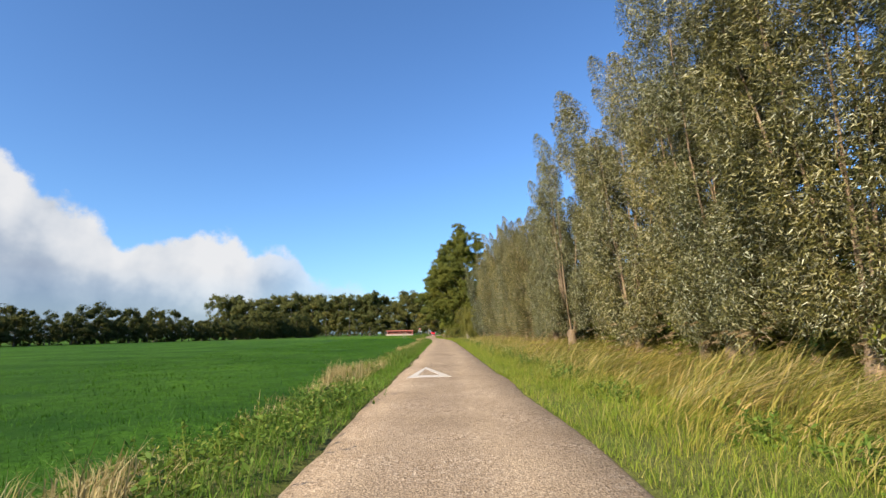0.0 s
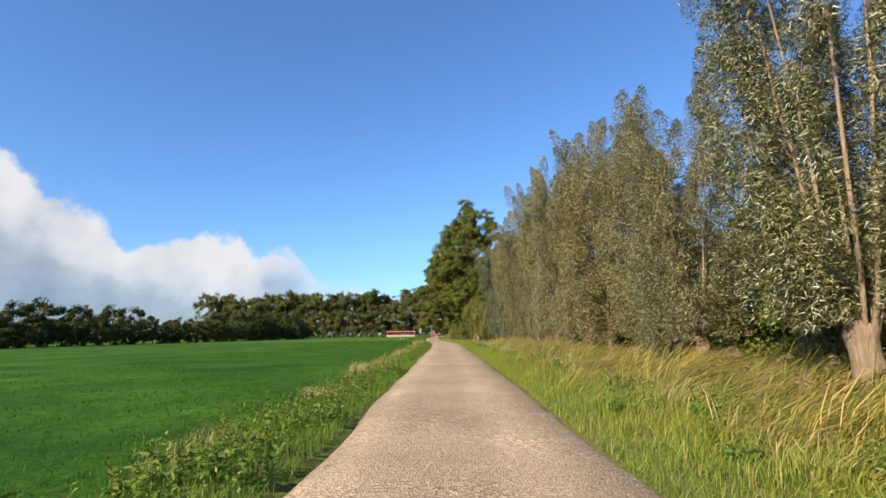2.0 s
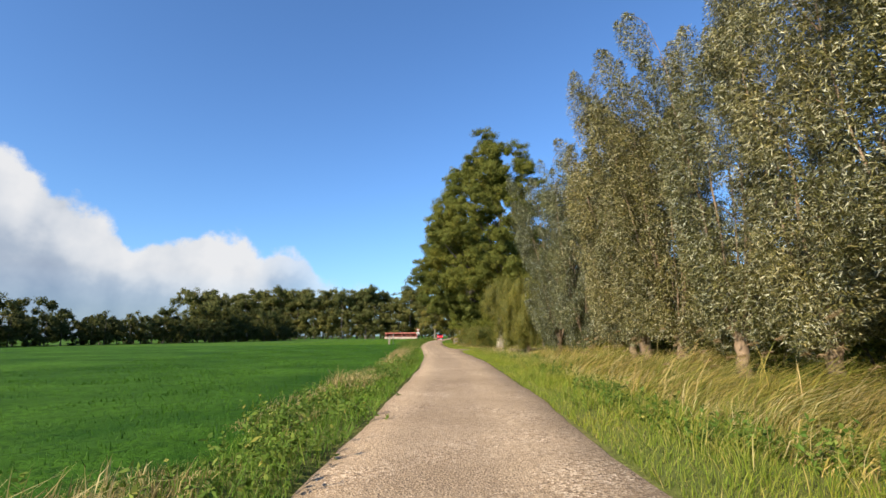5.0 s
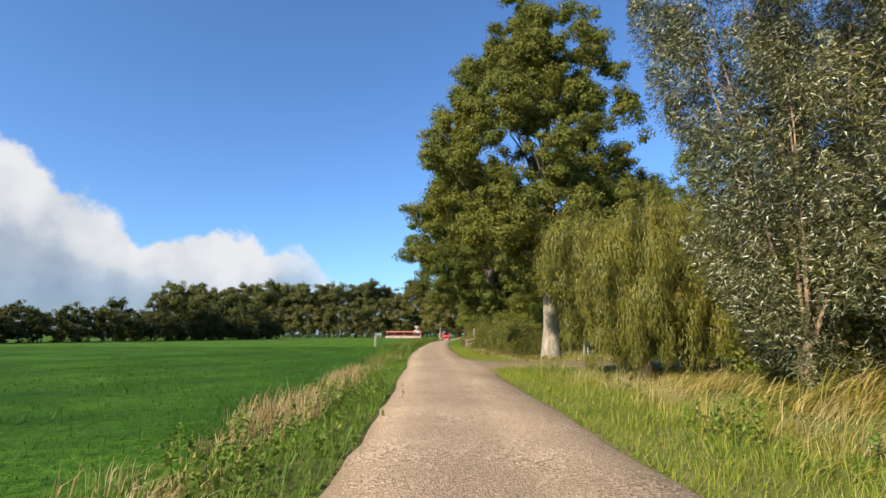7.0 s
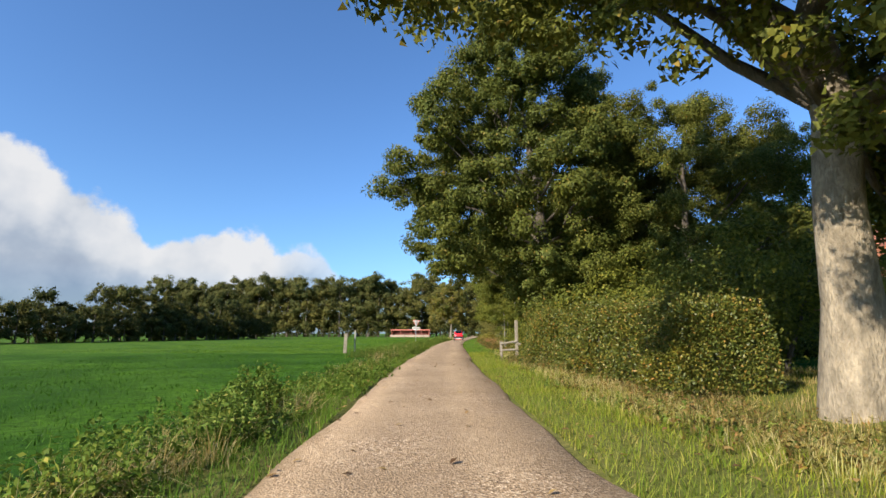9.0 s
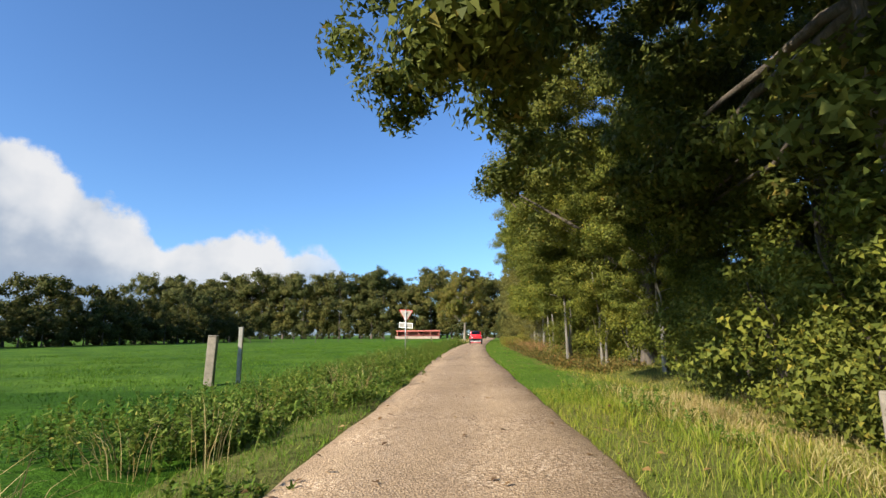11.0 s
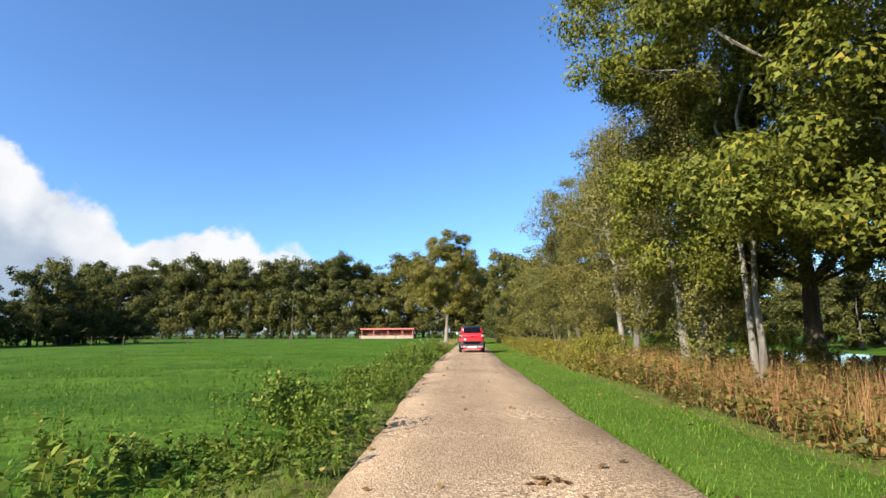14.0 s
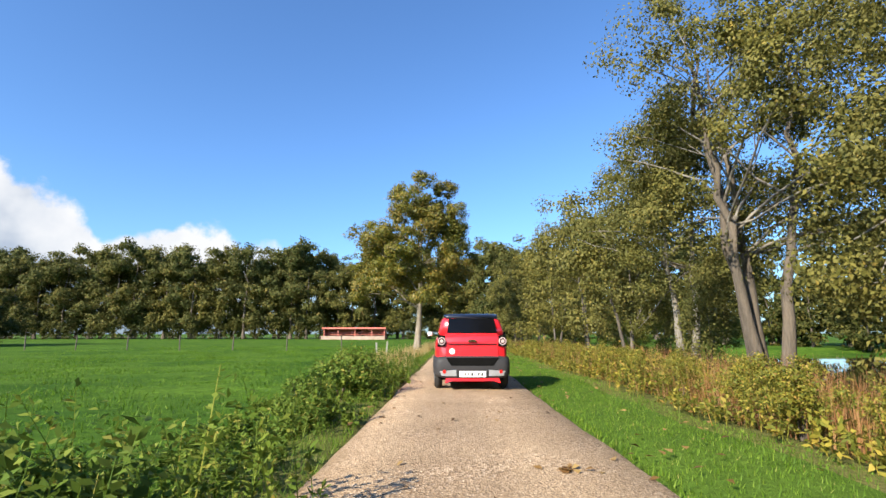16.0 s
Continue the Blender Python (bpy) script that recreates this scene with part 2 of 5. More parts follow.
BARK_WILLOW = surface("willow_bark", (0.15, 0.10, 0.06), (0.33, 0.22, 0.13), 4.0, 0.9, bump=0.8, fine=26, grain=0.18)
LEAF_WILLOW = leaf_material("willow_leaf", [(0, (0.024, 0.026, 0.008)), (0.45, (0.085, 0.08, 0.022)), (0.76, (0.17, 0.152, 0.052)), (0.94, (0.42, 0.41, 0.29)), (1, (0.30, 0.235, 0.08))], 0.14, 0.42, (0.62, 0.56, 0.40), 0.35, vary=0.8)
LEAF_SALLOW = leaf_material("silver_willow_leaf", [(0, (0.024, 0.028, 0.009)), (0.6, (0.066, 0.07, 0.023)), (0.86, (0.145, 0.14, 0.052)), (0.94, (0.42, 0.44, 0.36)), (1, (0.30, 0.24, 0.08))], 0.12, 0.4, (0.60, 0.56, 0.42), 0.4, vary=0.8)
LEAF_OAK = leaf_material("oak_leaf", [(0, (0.07, 0.085, 0.017)), (0.5, (0.105, 0.122, 0.024)), (0.96, (0.15, 0.16, 0.034)), (1, (0.26, 0.18, 0.04))], 0.32, 0.6, (0.62, 0.55, 0.42), 0.3, 0.14, vary=0.7)
LEAF_ALDER = leaf_material("alder_leaf", [(0, (0.065, 0.082, 0.015)), (0.5, (0.12, 0.14, 0.024)), (0.95, (0.20, 0.205, 0.038)), (1, (0.28, 0.23, 0.04))], 0.33, 0.6, (0.58, 0.56, 0.42), 0.35, 0.14, vary=0.7)
LEAF_BIRCH = leaf_material("birch_leaf", [(0, (0.088, 0.09, 0.025)), (0.5, (0.14, 0.136, 0.039)), (0.95, (0.20, 0.185, 0.06)), (1, (0.30, 0.23, 0.065))], 0.32, 0.6, (0.58, 0.55, 0.40), 0.4, 0.14, vary=0.7)
LEAF_WEEPING = leaf_material("weeping_willow_leaf", [(0, (0.075, 0.085, 0.018)), (0.5, (0.15, 0.145, 0.03)), (1, (0.26, 0.225, 0.05))], 0.33, 0.45, (0.58, 0.55, 0.40), 0.5, 0.2)
LEAF_YELLOW = leaf_material("turning_leaf", [(0, (0.08, 0.085, 0.016)), (0.5, (0.16, 0.145, 0.027)), (0.85, (0.26, 0.195, 0.036)), (1, (0.34, 0.2, 0.035))], 0.32, 0.45, (0.42, 0.55, 0.38), 0.25)
LEAF_HEDGE = leaf_material("hedge_leaf", [(0, (0.045, 0.065, 0.012)), (0.6, (0.115, 0.135, 0.026)), (0.9, (0.20, 0.185, 0.036)), (1, (0.30, 0.17, 0.045))], 0.25, 0.45, (0.62, 0.52, 0.38), 0.7)
# paler copy of distant_leaf, split off to brighten the wood
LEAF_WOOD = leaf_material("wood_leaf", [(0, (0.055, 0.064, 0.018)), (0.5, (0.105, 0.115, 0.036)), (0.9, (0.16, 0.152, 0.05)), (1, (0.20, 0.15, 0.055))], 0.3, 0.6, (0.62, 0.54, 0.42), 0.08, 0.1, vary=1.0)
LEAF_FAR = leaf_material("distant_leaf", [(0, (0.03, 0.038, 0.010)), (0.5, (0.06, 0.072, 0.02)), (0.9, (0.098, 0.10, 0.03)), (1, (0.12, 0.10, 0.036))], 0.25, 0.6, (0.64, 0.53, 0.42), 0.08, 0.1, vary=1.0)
GRASS_FIELD = leaf_material("field_blade", [(0, (0.022, 0.07, 0.005)), (0.6, (0.05, 0.13, 0.009)), (1, (0.09, 0.185, 0.02))], 0.35, 0.5, (0.30, 0.34, 0.28), 0.22, 0.1)
GRASS_MEADOW = leaf_material("meadow_blade", [(0, (0.055, 0.12, 0.010)), (0.6, (0.10, 0.20, 0.018)), (1, (0.17, 0.26, 0.04))], 0.35, 0.5, (0.54, 0.54, 0.44), 0.2, 0.1)
GRASS_VERGE = leaf_material("verge_blade", [(0, (0.09, 0.13, 0.016)), (0.5, (0.20, 0.22, 0.03)), (0.8, (0.34, 0.29, 0.07)), (1, (0.46, 0.37, 0.15))], 0.35, 0.5, (0.62, 0.55, 0.40), 0.5, 0.1)
GRASS_LUSH = leaf_material("lush_blade", [(0, (0.095, 0.15, 0.016)), (0.6, (0.215, 0.265, 0.032)), (0.9, (0.33, 0.325, 0.065)), (1, (0.42, 0.34, 0.12))], 0.38, 0.5, (0.60, 0.55, 0.40), 0.5, 0.1)
GRASS_MOWN = leaf_material("mown_blade", [(0, (0.062, 0.13, 0.013)), (0.6, (0.12, 0.21, 0.025)), (0.95, (0.18, 0.265, 0.04)), (1, (0.32, 0.29, 0.10))], 0.36, 0.5, (0.56, 0.54, 0.42), 0.4, 0.1)
GRASS_DRY = leaf_material("dry_blade", [(0, (0.22, 0.16, 0.06)), (0.6, (0.38, 0.28, 0.12)), (1, (0.55, 0.43, 0.22))], 0.3, 0.5, (0.46, 0.5, 0.45), 0.5, 0.12)
GRASS_STRAW = leaf_material("straw_blade", [(0, (0.25, 0.18, 0.06)), (0.5, (0.44, 0.33, 0.13)), (1, (0.62, 0.50, 0.26))], 0.42, 0.5, (0.42, 0.54, 0.42), 0.5, 0.12)
GRASS_REED = leaf_material("reed_blade", [(0, (0.095, 0.115, 0.02)), (0.45, (0.225, 0.22, 0.042)), (0.78, (0.40, 0.33, 0.09)), (1, (0.58, 0.42, 0.19))], 0.42, 0.5, (0.64, 0.53, 0.40), 0.4, 0.12)
WEED = leaf_material("nettle_leaf", [(0, (0.07, 0.125, 0.02)), (0.6, (0.12, 0.185, 0.03)), (0.94, (0.185, 0.235, 0.048)), (1, (0.32, 0.28, 0.07))], 0.35, 0.6, (0.62, 0.55, 0.42), 0.6, 0.12)
WEED_GOLD = leaf_material("yellowing_weed_leaf", [(0, (0.09, 0.115, 0.02)), (0.5, (0.19, 0.195, 0.036)), (0.88, (0.34, 0.29, 0.055)), (1, (0.31, 0.18, 0.06))], 0.35, 0.5, (0.60, 0.53, 0.39), 0.5, 0.15)
WEED_RUST = leaf_material("withering_weed_leaf", [(0, (0.06, 0.07, 0.018)), (0.45, (0.13, 0.12, 0.03)), (0.8, (0.22, 0.165, 0.055)), (1, (0.27, 0.14, 0.055))], 0.3, 0.5, (0.60, 0.53, 0.39), 0.5, 0.15)
LEAF_DEAD = leaf_material("dead_leaf", [(0, (0.07, 0.035, 0.015)), (0.6, (0.22, 0.12, 0.04)), (1, (0.40, 0.27, 0.10))], 0.2, 0.6, (0.5, 0.5, 0.45), 0.5)
RUST_STEM = leaf_material("rusty_seed_stem", [(0, (0.19, 0.085, 0.035)), (0.6, (0.34, 0.165, 0.07)), (1, (0.42, 0.27, 0.12))], 0.25, 0.6, (0.45, 0.5, 0.42), 0.5)
REED_PLUME = leaf_material("reed_plume", [(0, (0.14, 0.085, 0.04)), (0.5, (0.26, 0.17, 0.085)), (1, (0.42, 0.31, 0.18))], 0.3, 0.7, (0.5, 0.5, 0.45), 0.5, 0.1)
LINE_WHITE = surface("road_paint", (0.46, 0.38, 0.29), (0.64, 0.56, 0.46), 9.0, 0.7, bump=0.3)
GREY_STEEL = surface("galvanised_steel", (0.36, 0.37, 0.38), (0.52, 0.53, 0.54), 12.0, 0.45, 0.8)
SIGN_BACK = surface("weathered_aluminium", (0.25, 0.235, 0.195), (0.34, 0.32, 0.275), 7.0, 0.6, 0.1)
SIGN_RED = surface("sign_red", (0.55, 0.03, 0.03), (0.68, 0.05, 0.05), 8.0, 0.4)
WOOD_GREY = surface("weathered_wood", (0.16, 0.135, 0.10), (0.31, 0.265, 0.205), 7.0, 0.85, bump=0.6)
WHITE_PAINT = surface("white_paint", (0.70, 0.70, 0.68), (0.82, 0.82, 0.80), 4.0, 0.5)
BRICK = surface("red_brick", (0.26, 0.10, 0.065), (0.40, 0.17, 0.11), 3.0, 0.85, bump=0.5, fine=18)
ROOF_TILE = surface("orange_roof_tile", (0.40, 0.15, 0.07), (0.55, 0.24, 0.12), 2.0, 0.75, bump=0.5, fine=12)
SHED_RED = surface("faded_red_paint", (0.42, 0.10, 0.075), (0.58, 0.18, 0.13), 1.5, 0.7, bump=0.2)
SHED_PALE = surface("pale_concrete", (0.30, 0.21, 0.165), (0.42, 0.31, 0.25), 1.0, 0.85)
MAIL_GREEN = surface("dark_green_paint", (0.005, 0.025, 0.02), (0.01, 0.04, 0.03), 5.0, 0.4)
GLASS_DARK = surface("window_glass", (0.03, 0.035, 0.04), (0.05, 0.055, 0.06), 2.0, 0.06, bump=0.0)
CAR_RED = surface("red_car_paint", (0.62, 0.012, 0.02), (0.68, 0.02, 0.028), 3.0, 0.32, bump=0.0, coat=1.0)
CAR_ROOF = surface("dark_blue_car_paint", (0.006, 0.009, 0.02), (0.01, 0.013, 0.03), 3.0, 0.35, bump=0.0, coat=1.0)
CAR_GLASS = surface("tinted_glass", (0.003, 0.003, 0.004), (0.005, 0.005, 0.006), 3.0, 0.12, bump=0.0, gloss=0.2)
CAR_GREY = surface("grey_bumper_plastic", (0.028, 0.027, 0.029), (0.038, 0.037, 0.04), 8.0, 0.6, bump=0.1, fine=300, gloss=0.25)
CAR_BLACK = surface("black_plastic", (0.003, 0.003, 0.003), (0.005, 0.005, 0.005), 8.0, 0.9, bump=0.0, gloss=0.1)
CAR_TYRE = surface("tyre_rubber", (0.012, 0.012, 0.012), (0.024, 0.023, 0.022), 9.0, 0.85, bump=0.2)
CAR_SILVER = surface("silver_plastic", (0.36, 0.36, 0.37), (0.44, 0.44, 0.45), 6.0, 0.35, 0.5, bump=0.0)
CHROME = surface("chrome", (0.62, 0.62, 0.63), (0.7, 0.7, 0.7), 5.0, 0.12, 1.0, bump=0.0)
LAMP_RED = surface("red_lens", (0.5, 0.01, 0.01), (0.6, 0.02, 0.02), 5.0, 0.15, bump=0.0, coat=0.6)
LAMP_PINK = surface("pale_lens", (0.50, 0.36, 0.36), (0.58, 0.44, 0.44), 5.0, 0.2, bump=0.0, coat=0.6)
DARK = surface("dark_inside", (0.03, 0.028, 0.025), (0.06, 0.055, 0.05), 2.0, 0.8)


# ---- the lane ----
LANE_Y = (-300.0, 3.0, 15.0, 28.0, 36.0, 45.0, 55.0, 62.0, 66.0, 70.0, 75.0, 81.0, 87.0, 91.0, 95.0, 103.0, 110.0, 115.0, 119.0, 124.0, 130.0, 137.0, 145.0, 152.0, 160.0, 170.0, 182.0, 200.0, 240.0, 3200.0)
LANE_X = (0.12, 0.12, 0.13, 0.15, 0.12, 0.06, 0.04, 0.02, -0.1, -0.3, -0.62, -1.08, -1.53, -1.87, -2.15, -2.55, -2.72, -2.82, -3.02, -3.19, -3.33, -3.42, -3.4, -3.33, -3.15, -2.85, -2.5, -1.9, 0.2, 0.2)
HALF = 1.32


def lane(y):
    """The x of the lane's middle at y, smoothed over eight metres."""
    y = np.asarray(y, float)
    return np.mean([np.interp(y + s, LANE_Y, LANE_X) for s in (-4, -2, 0, 2, 4)], axis=0)


def lay(d, y):
    """World x of a place d metres to the right of the lane's middle."""
    return lane(y) + d


def on_drive(d, y, slack=0.0):
    """Whether a place lies on the driveway that leaves the lane to the right."""
    near, far = 79.4 + 0.62 * np.clip(d - 1.3, 0, 8), 85.0 + 0.32 * np.clip(d - 1.3, 0, 8)
    return (y > near - slack) & (y < far + slack)


def ground_height(d, y):
    d, y = np.asarray(d, float), np.asarray(y, float)
    wave = 0.03 * np.sin(y * 0.7 + d) + 0.025 * np.sin(y * 1.9 - 2.0 * d)
    z = np.interp(d, [-8, -3.4, -2.5, -1.8, -1.45, 1.45, 2.2, 3.2, 4.6, 6.2, 8, 12], [-0.1, -0.08, -0.16, -0.03, -0.03, -0.03, -0.01, -0.04, -0.3, -0.1, 0.0, 0.0])
    z = z - 1.0 * np.clip((d - 7.2) / 1.2, 0, 1) * np.clip((25 - d) / 2, 0, 1) * np.clip((y - 139) / 3, 0, 1) * np.clip((186 - y) / 3, 0, 1)
    near = np.clip((np.abs(d) - 1.35) / 1.0, 0, 1) * np.clip((40 - np.abs(d)) / 30, 0, 1)
    drive = on_drive(d, y) & (d > 0)
    z = np.where(drive, -0.03, z + wave * near)
    return np.where(np.abs(d) < 1.28, -0.09, z)


def build_ground():
    ds = np.array([-2600, -900, -400, -220, -140, -100, -70, -45, -30, -20, -14, -10, -7, -5, -4, -3.4, -2.9, -2.5, -2.1, -1.75, -1.48, -1.27, 1.27, 1.48, 1.8, 2.2, 2.7, 3.2, 3.9, 4.6, 5.4, 6.2, 7.2, 8.5, 10.5, 13, 17, 24, 34, 50, 80, 140, 300, 900, 2600])
    ys = np.concatenate([[-2600, -900, -300, -120, -50, -25], np.arange(-12, 200, 0.8), [206, 215, 230, 250, 290, 340, 400, 600, 1000, 1800, 3300]])
    d, y = np.meshgrid(ds, ys)
    z = ground_height(d, y)
    v = np.stack([lay(d, y), y, z], -1).reshape(-1, 3)
    nc = len(ds)
    i, j = np.meshgrid(np.arange(len(ys) - 1), np.arange(nc - 1), indexing="ij")
    f = np.stack([i * nc + j, i * nc + j + 1, (i + 1) * nc + j + 1, (i + 1) * nc + j], -1).reshape(-1, 4)
    mid_d, mid_y = (ds[:-1] + ds[1:])[j] / 2, (ys[:-1] + ys[1:])[i] / 2
    slot = np.where((mid_d > -2.6) & (mid_d < 9), 1, np.where(mid_y > 112, 3, 0))
    slot = np.where(on_drive(mid_d, mid_y) & (mid_d > 1.1) & (mid_d < 22), 2, slot)
    slot = np.where((mid_y > 110.5) & (mid_d > 1.2) & (mid_d < 2.9), 4, slot)
    me = mesh_of("ground", v, f, None, True, mats=[FIELD, VERGE, DIRT, MEADOW, LAWN], mat_index=slot.ravel())
    return tagged(new("ground", me), "flat green pasture and rough verges beside the lane", "ground", kind="structure")


def build_road():
    ys = np.concatenate([[-200, -80], np.arange(-20, 200, 0.5), [215, 250, 320, 400]])
    ds = np.array([-1.0, -0.93, -0.6, -0.3, 0, 0.3, 0.6, 0.93, 1.0])
    rng = np.random.default_rng(4)
    d, y = np.meshgrid(ds, ys)
    edge = np.convolve(rng.normal(0, 0.05, len(ys) + 4), np.ones(5) / 3, "valid")
    edge2 = np.convolve(rng.normal(0, 0.05, len(ys) + 4), np.ones(5) / 3, "valid")
    w = np.where(d < 0, (HALF + edge)[:, None], (HALF + edge2)[:, None])
    flare = np.clip(1 - np.abs(ys - 82.4) / 5, 0, 1)[:, None] ** 1.5 * 2.2
    dd = d * w + np.where(d > 0.5, flare * (d - 0.5) * 2, 0)
    z = 0.025 * (1 - np.clip(np.abs(dd) / HALF, 0, 1) ** 2) - np.where(np.abs(d) > 0.99, 0.06, 0)
    v = np.stack([lay(dd, y), y, z], -1).reshape(-1, 3)
    nc = len(ds)
    i, j = np.meshgrid(np.arange(len(ys) - 1), np.arange(nc - 1), indexing="ij")
    f = np.stack([i * nc + j, i * nc + j + 1, (i + 1) * nc + j + 1, (i + 1) * nc + j], -1).reshape(-1, 4)
    me = mesh_of("road", v, f, ROAD, True, uv=np.stack([dd, y], -1).reshape(-1, 2))
    return tagged(new("road", me), "narrow country lane of worn brownish chip seal asphalt", "road", kind="structure")


def build_pond():
    """Still dark water behind the roadside trees."""
    ys = np.arange(136.0, 190.0, 1.0)
    v = np.stack([np.stack([lay(6.9, ys), ys, 0 * ys - 0.42], -1), np.stack([lay(25.5, ys), ys, 0 * ys - 0.42], -1)], 1).reshape(-1, 3)
    k = np.arange(len(ys) - 1)[:, None] * 2
    tagged(new("water", mesh_of("water", v, k + [0, 1, 3, 2], WATER)), "still dark brown pond water behind trees", "pond", kind="structure")


build_ground()
build_road()
build_pond()


# ---- trees ----
def crown_spots(rng, n, centre, radii, rough=0.3, hollow=0.5, flat_base=-0.75, taper=0.0, billow=6, puff=1.0):
    """Middles of leaf clumps, gathered into billows, in an uneven egg."""
    total, n = n, max(10, n // billow)
    v = unit(rng.normal(size=(n * 3, 3)))
    v = v[v[:, 2] > flat_base][:n]
    seed = rng.uniform(0, 100)
    lump = np.array([noise.noise(Vector(p * 1.6) + Vector((seed, 0, 0))) + 0.5 * noise.noise(Vector(p * 3.7) + Vector((0, seed, 0))) for p in v])
    r = rng.uniform(hollow, 1.0, len(v)) ** 0.6 * (1 + rough * 1.6 * lump)
    r = r[:, None] * np.stack([1 - taper * np.clip(v[:, 2], 0, 1)] * 2 + [np.ones(len(v))], -1)
    core = np.asarray(centre) + v * r * np.asarray(radii)
    own = rng.integers(0, len(core), total)
    w = unit(rng.normal(size=(total, 3)))
    size = rng.uniform(0.6, 1.3, len(core))[own]
    spots = core[own] + w * (size * puff * rng.uniform(0.3, 1.0, total) ** 0.5)[:, None] * [1, 1, 0.8]
    return spots, unit(w * 1.2 + v[own] * 0.6)


def limb(rng, a, b, r0, r1, sag=0.15, steps=6, sides=6):
    a, b = np.asarray(a, float), np.asarray(b, float)
    t = np.linspace(0, 1, steps)[:, None]
    length = np.linalg.norm(b - a)
    bend = rng.normal(0, 0.09, 3) * length
    bend[2] += sag * length
    p = a + (b - a) * t + bend * (t * (1 - t)) * 2
    p[1:-1] += rng.normal(0, 0.02 * length, (steps - 2, 3))
    return tube(p, r0 + (r1 - r0) * t[:, 0] ** 0.8, sides)


def crown_leaves(rng, spots, outward, per, clump, size, droop, spread=0.8, slim=False, tall=0.75):
    """Leaves round each clump's middle; more of them towards its skin."""
    n = len(spots)
    k = rng.poisson(per, n)
    at = np.repeat(np.arange(n), k)
    big = rng.uniform(0.6, 1.35, n)[at]
    v = unit(rng.normal(size=(len(at), 3)))
    r = rng.uniform(0, 1, len(at)) ** 0.45
    base = spots[at] + v * (r * clump * big)[:, None] * [1, 1, tall]
    way = v * spread * 0.5 + outward[at] * 0.3 + rng.normal(0, 0.75, (len(at), 3)) + [0, 0, -droop]
    facing = unit(v * 1.5 + outward[at] * 0.7 + rng.normal(0, 0.33, (len(at), 3)) + [0, 0, 0.25])
    way = way - 0.7 * (way * facing).sum(1, keepdims=True) * facing
    shape = slips if slim else leaves
    return shape(base, way, size[0], size[1], rng, facing=facing)


def make_tree(name, label, category, height, trunk_r, centre, radii, clumps, per, clump, size, bark, leaf, seed,
              droop=0.2, stems=1, limbs=24, bole=None, rough=0.3, hollow=0.5, flat_base=-0.75, group="", lean=0.0, flare=1.5, splay=0.45, slim=False, tall=0.75, twigs=0, branch_bark=None, taper=0.0, skirts=(), keep=None, billow=6, puff=1.5):
    """A tree at the origin: trunk, boughs and a crown of clumped leaves."""
    rng = np.random.default_rng(seed)
    tree = thing(name, label, category, group=group)
    spots, outward = crown_spots(rng, clumps, centre, radii, rough, hollow, flat_base, taper, billow, puff * clump)
    spots[:, 2] = np.maximum(spots[:, 2], 0.25 * clump)
    for count, (z0, z1), (r0, r1), (a0, a1) in skirts:
        a, far = np.radians(rng.uniform(a0, a1, count)), rng.uniform(r0, r1, count)
        ring = np.stack([np.cos(a) * far, np.sin(a) * far, rng.uniform(z0, z1, count)], -1)
        spots, outward = np.concatenate([spots, ring]), np.concatenate([outward, unit(ring - [0, 0, 6])])
    if keep:
        held = keep(spots)
        spots, outward = spots[held], outward[held]
    close = np.array([(((spots - q) ** 2).sum(1) < (3.2 * clump) ** 2).sum() for q in spots])
    spots, outward = spots[close > max(5, 1.5 * billow)], outward[close > max(5, 1.5 * billow)]
    top = centre[2] + radii[2] * 0.6
    lines = []
    for s in range(stems):
        a = s * 2.4 + rng.uniform(0, 1)
        foot = np.array([np.cos(a), np.sin(a), 0]) * (0.0 if stems == 1 else trunk_r * 1.6)
        head = np.array([centre[0] + lean, centre[1], top]) if stems == 1 else np.array([np.cos(a) * radii[0] * splay + centre[0], np.sin(a) * radii[1] * splay + centre[1], top * rng.uniform(0.75, 1)])
        t = np.linspace(0, 1, 12)[:, None]
        p = foot + (head - foot) * t + rng.normal(0, 0.012 * height, (12, 3)) * t
        p[0, 2] = -0.25
        r = trunk_r * (1 - 0.86 * t[:, 0]) * (1 + (flare - 1) * np.exp(-t[:, 0] * 22))
        child("trunk", mesh_of("trunk", *tube(p, r, 14 if stems == 1 else 9), bark, True), tree)
        lines.append((p, r))
    wood = branch_bark or bark
    for s in rng.permutation(len(spots))[:limbs]:
        p, r = lines[rng.integers(len(lines))]
        reach = spots[s]
        low = bole if bole is not None else height * 0.15
        k = int(np.clip(np.searchsorted(p[:, 2], max(low, reach[2] - np.linalg.norm(reach[:2] - p[6, :2]) * 0.8)), 1, 10))
        bough = child("bough", mesh_of("bough", *limb(rng, p[k], reach, r[k] * 0.42, 0.012 + trunk_r * 0.03, 0.1), wood, True), tree)
        for q in spots[np.argsort(np.linalg.norm(spots - reach, axis=1))[1:1 + twigs]]:
            child("twig", mesh_of("twig", *limb(rng, p[k] + (reach - p[k]) * rng.uniform(0.5, 0.8), q, trunk_r * 0.09, 0.01, 0.08, 4, 5), wood, True), bough)
    child("crown", mesh_of("crown", *crown_leaves(rng, spots, outward, per, clump, size, droop, slim=slim, tall=tall), leaf), tree)
    return tree


def stand(tree, x, y, z=0.0, turn=0.0, scale=1.0):
    tree.matrix_world = Matrix.LocRotScale((x, y, z), Euler((0, 0, turn)), (scale,) * 3)
    return tree


def again(tree, x, y, z=0.0, turn=0.0, scale=1.0):
    c = copy_thing(tree, pose(x, y, z))
    return stand(c, x, y, z, turn, scale)


rng_place = np.random.default_rng(21)


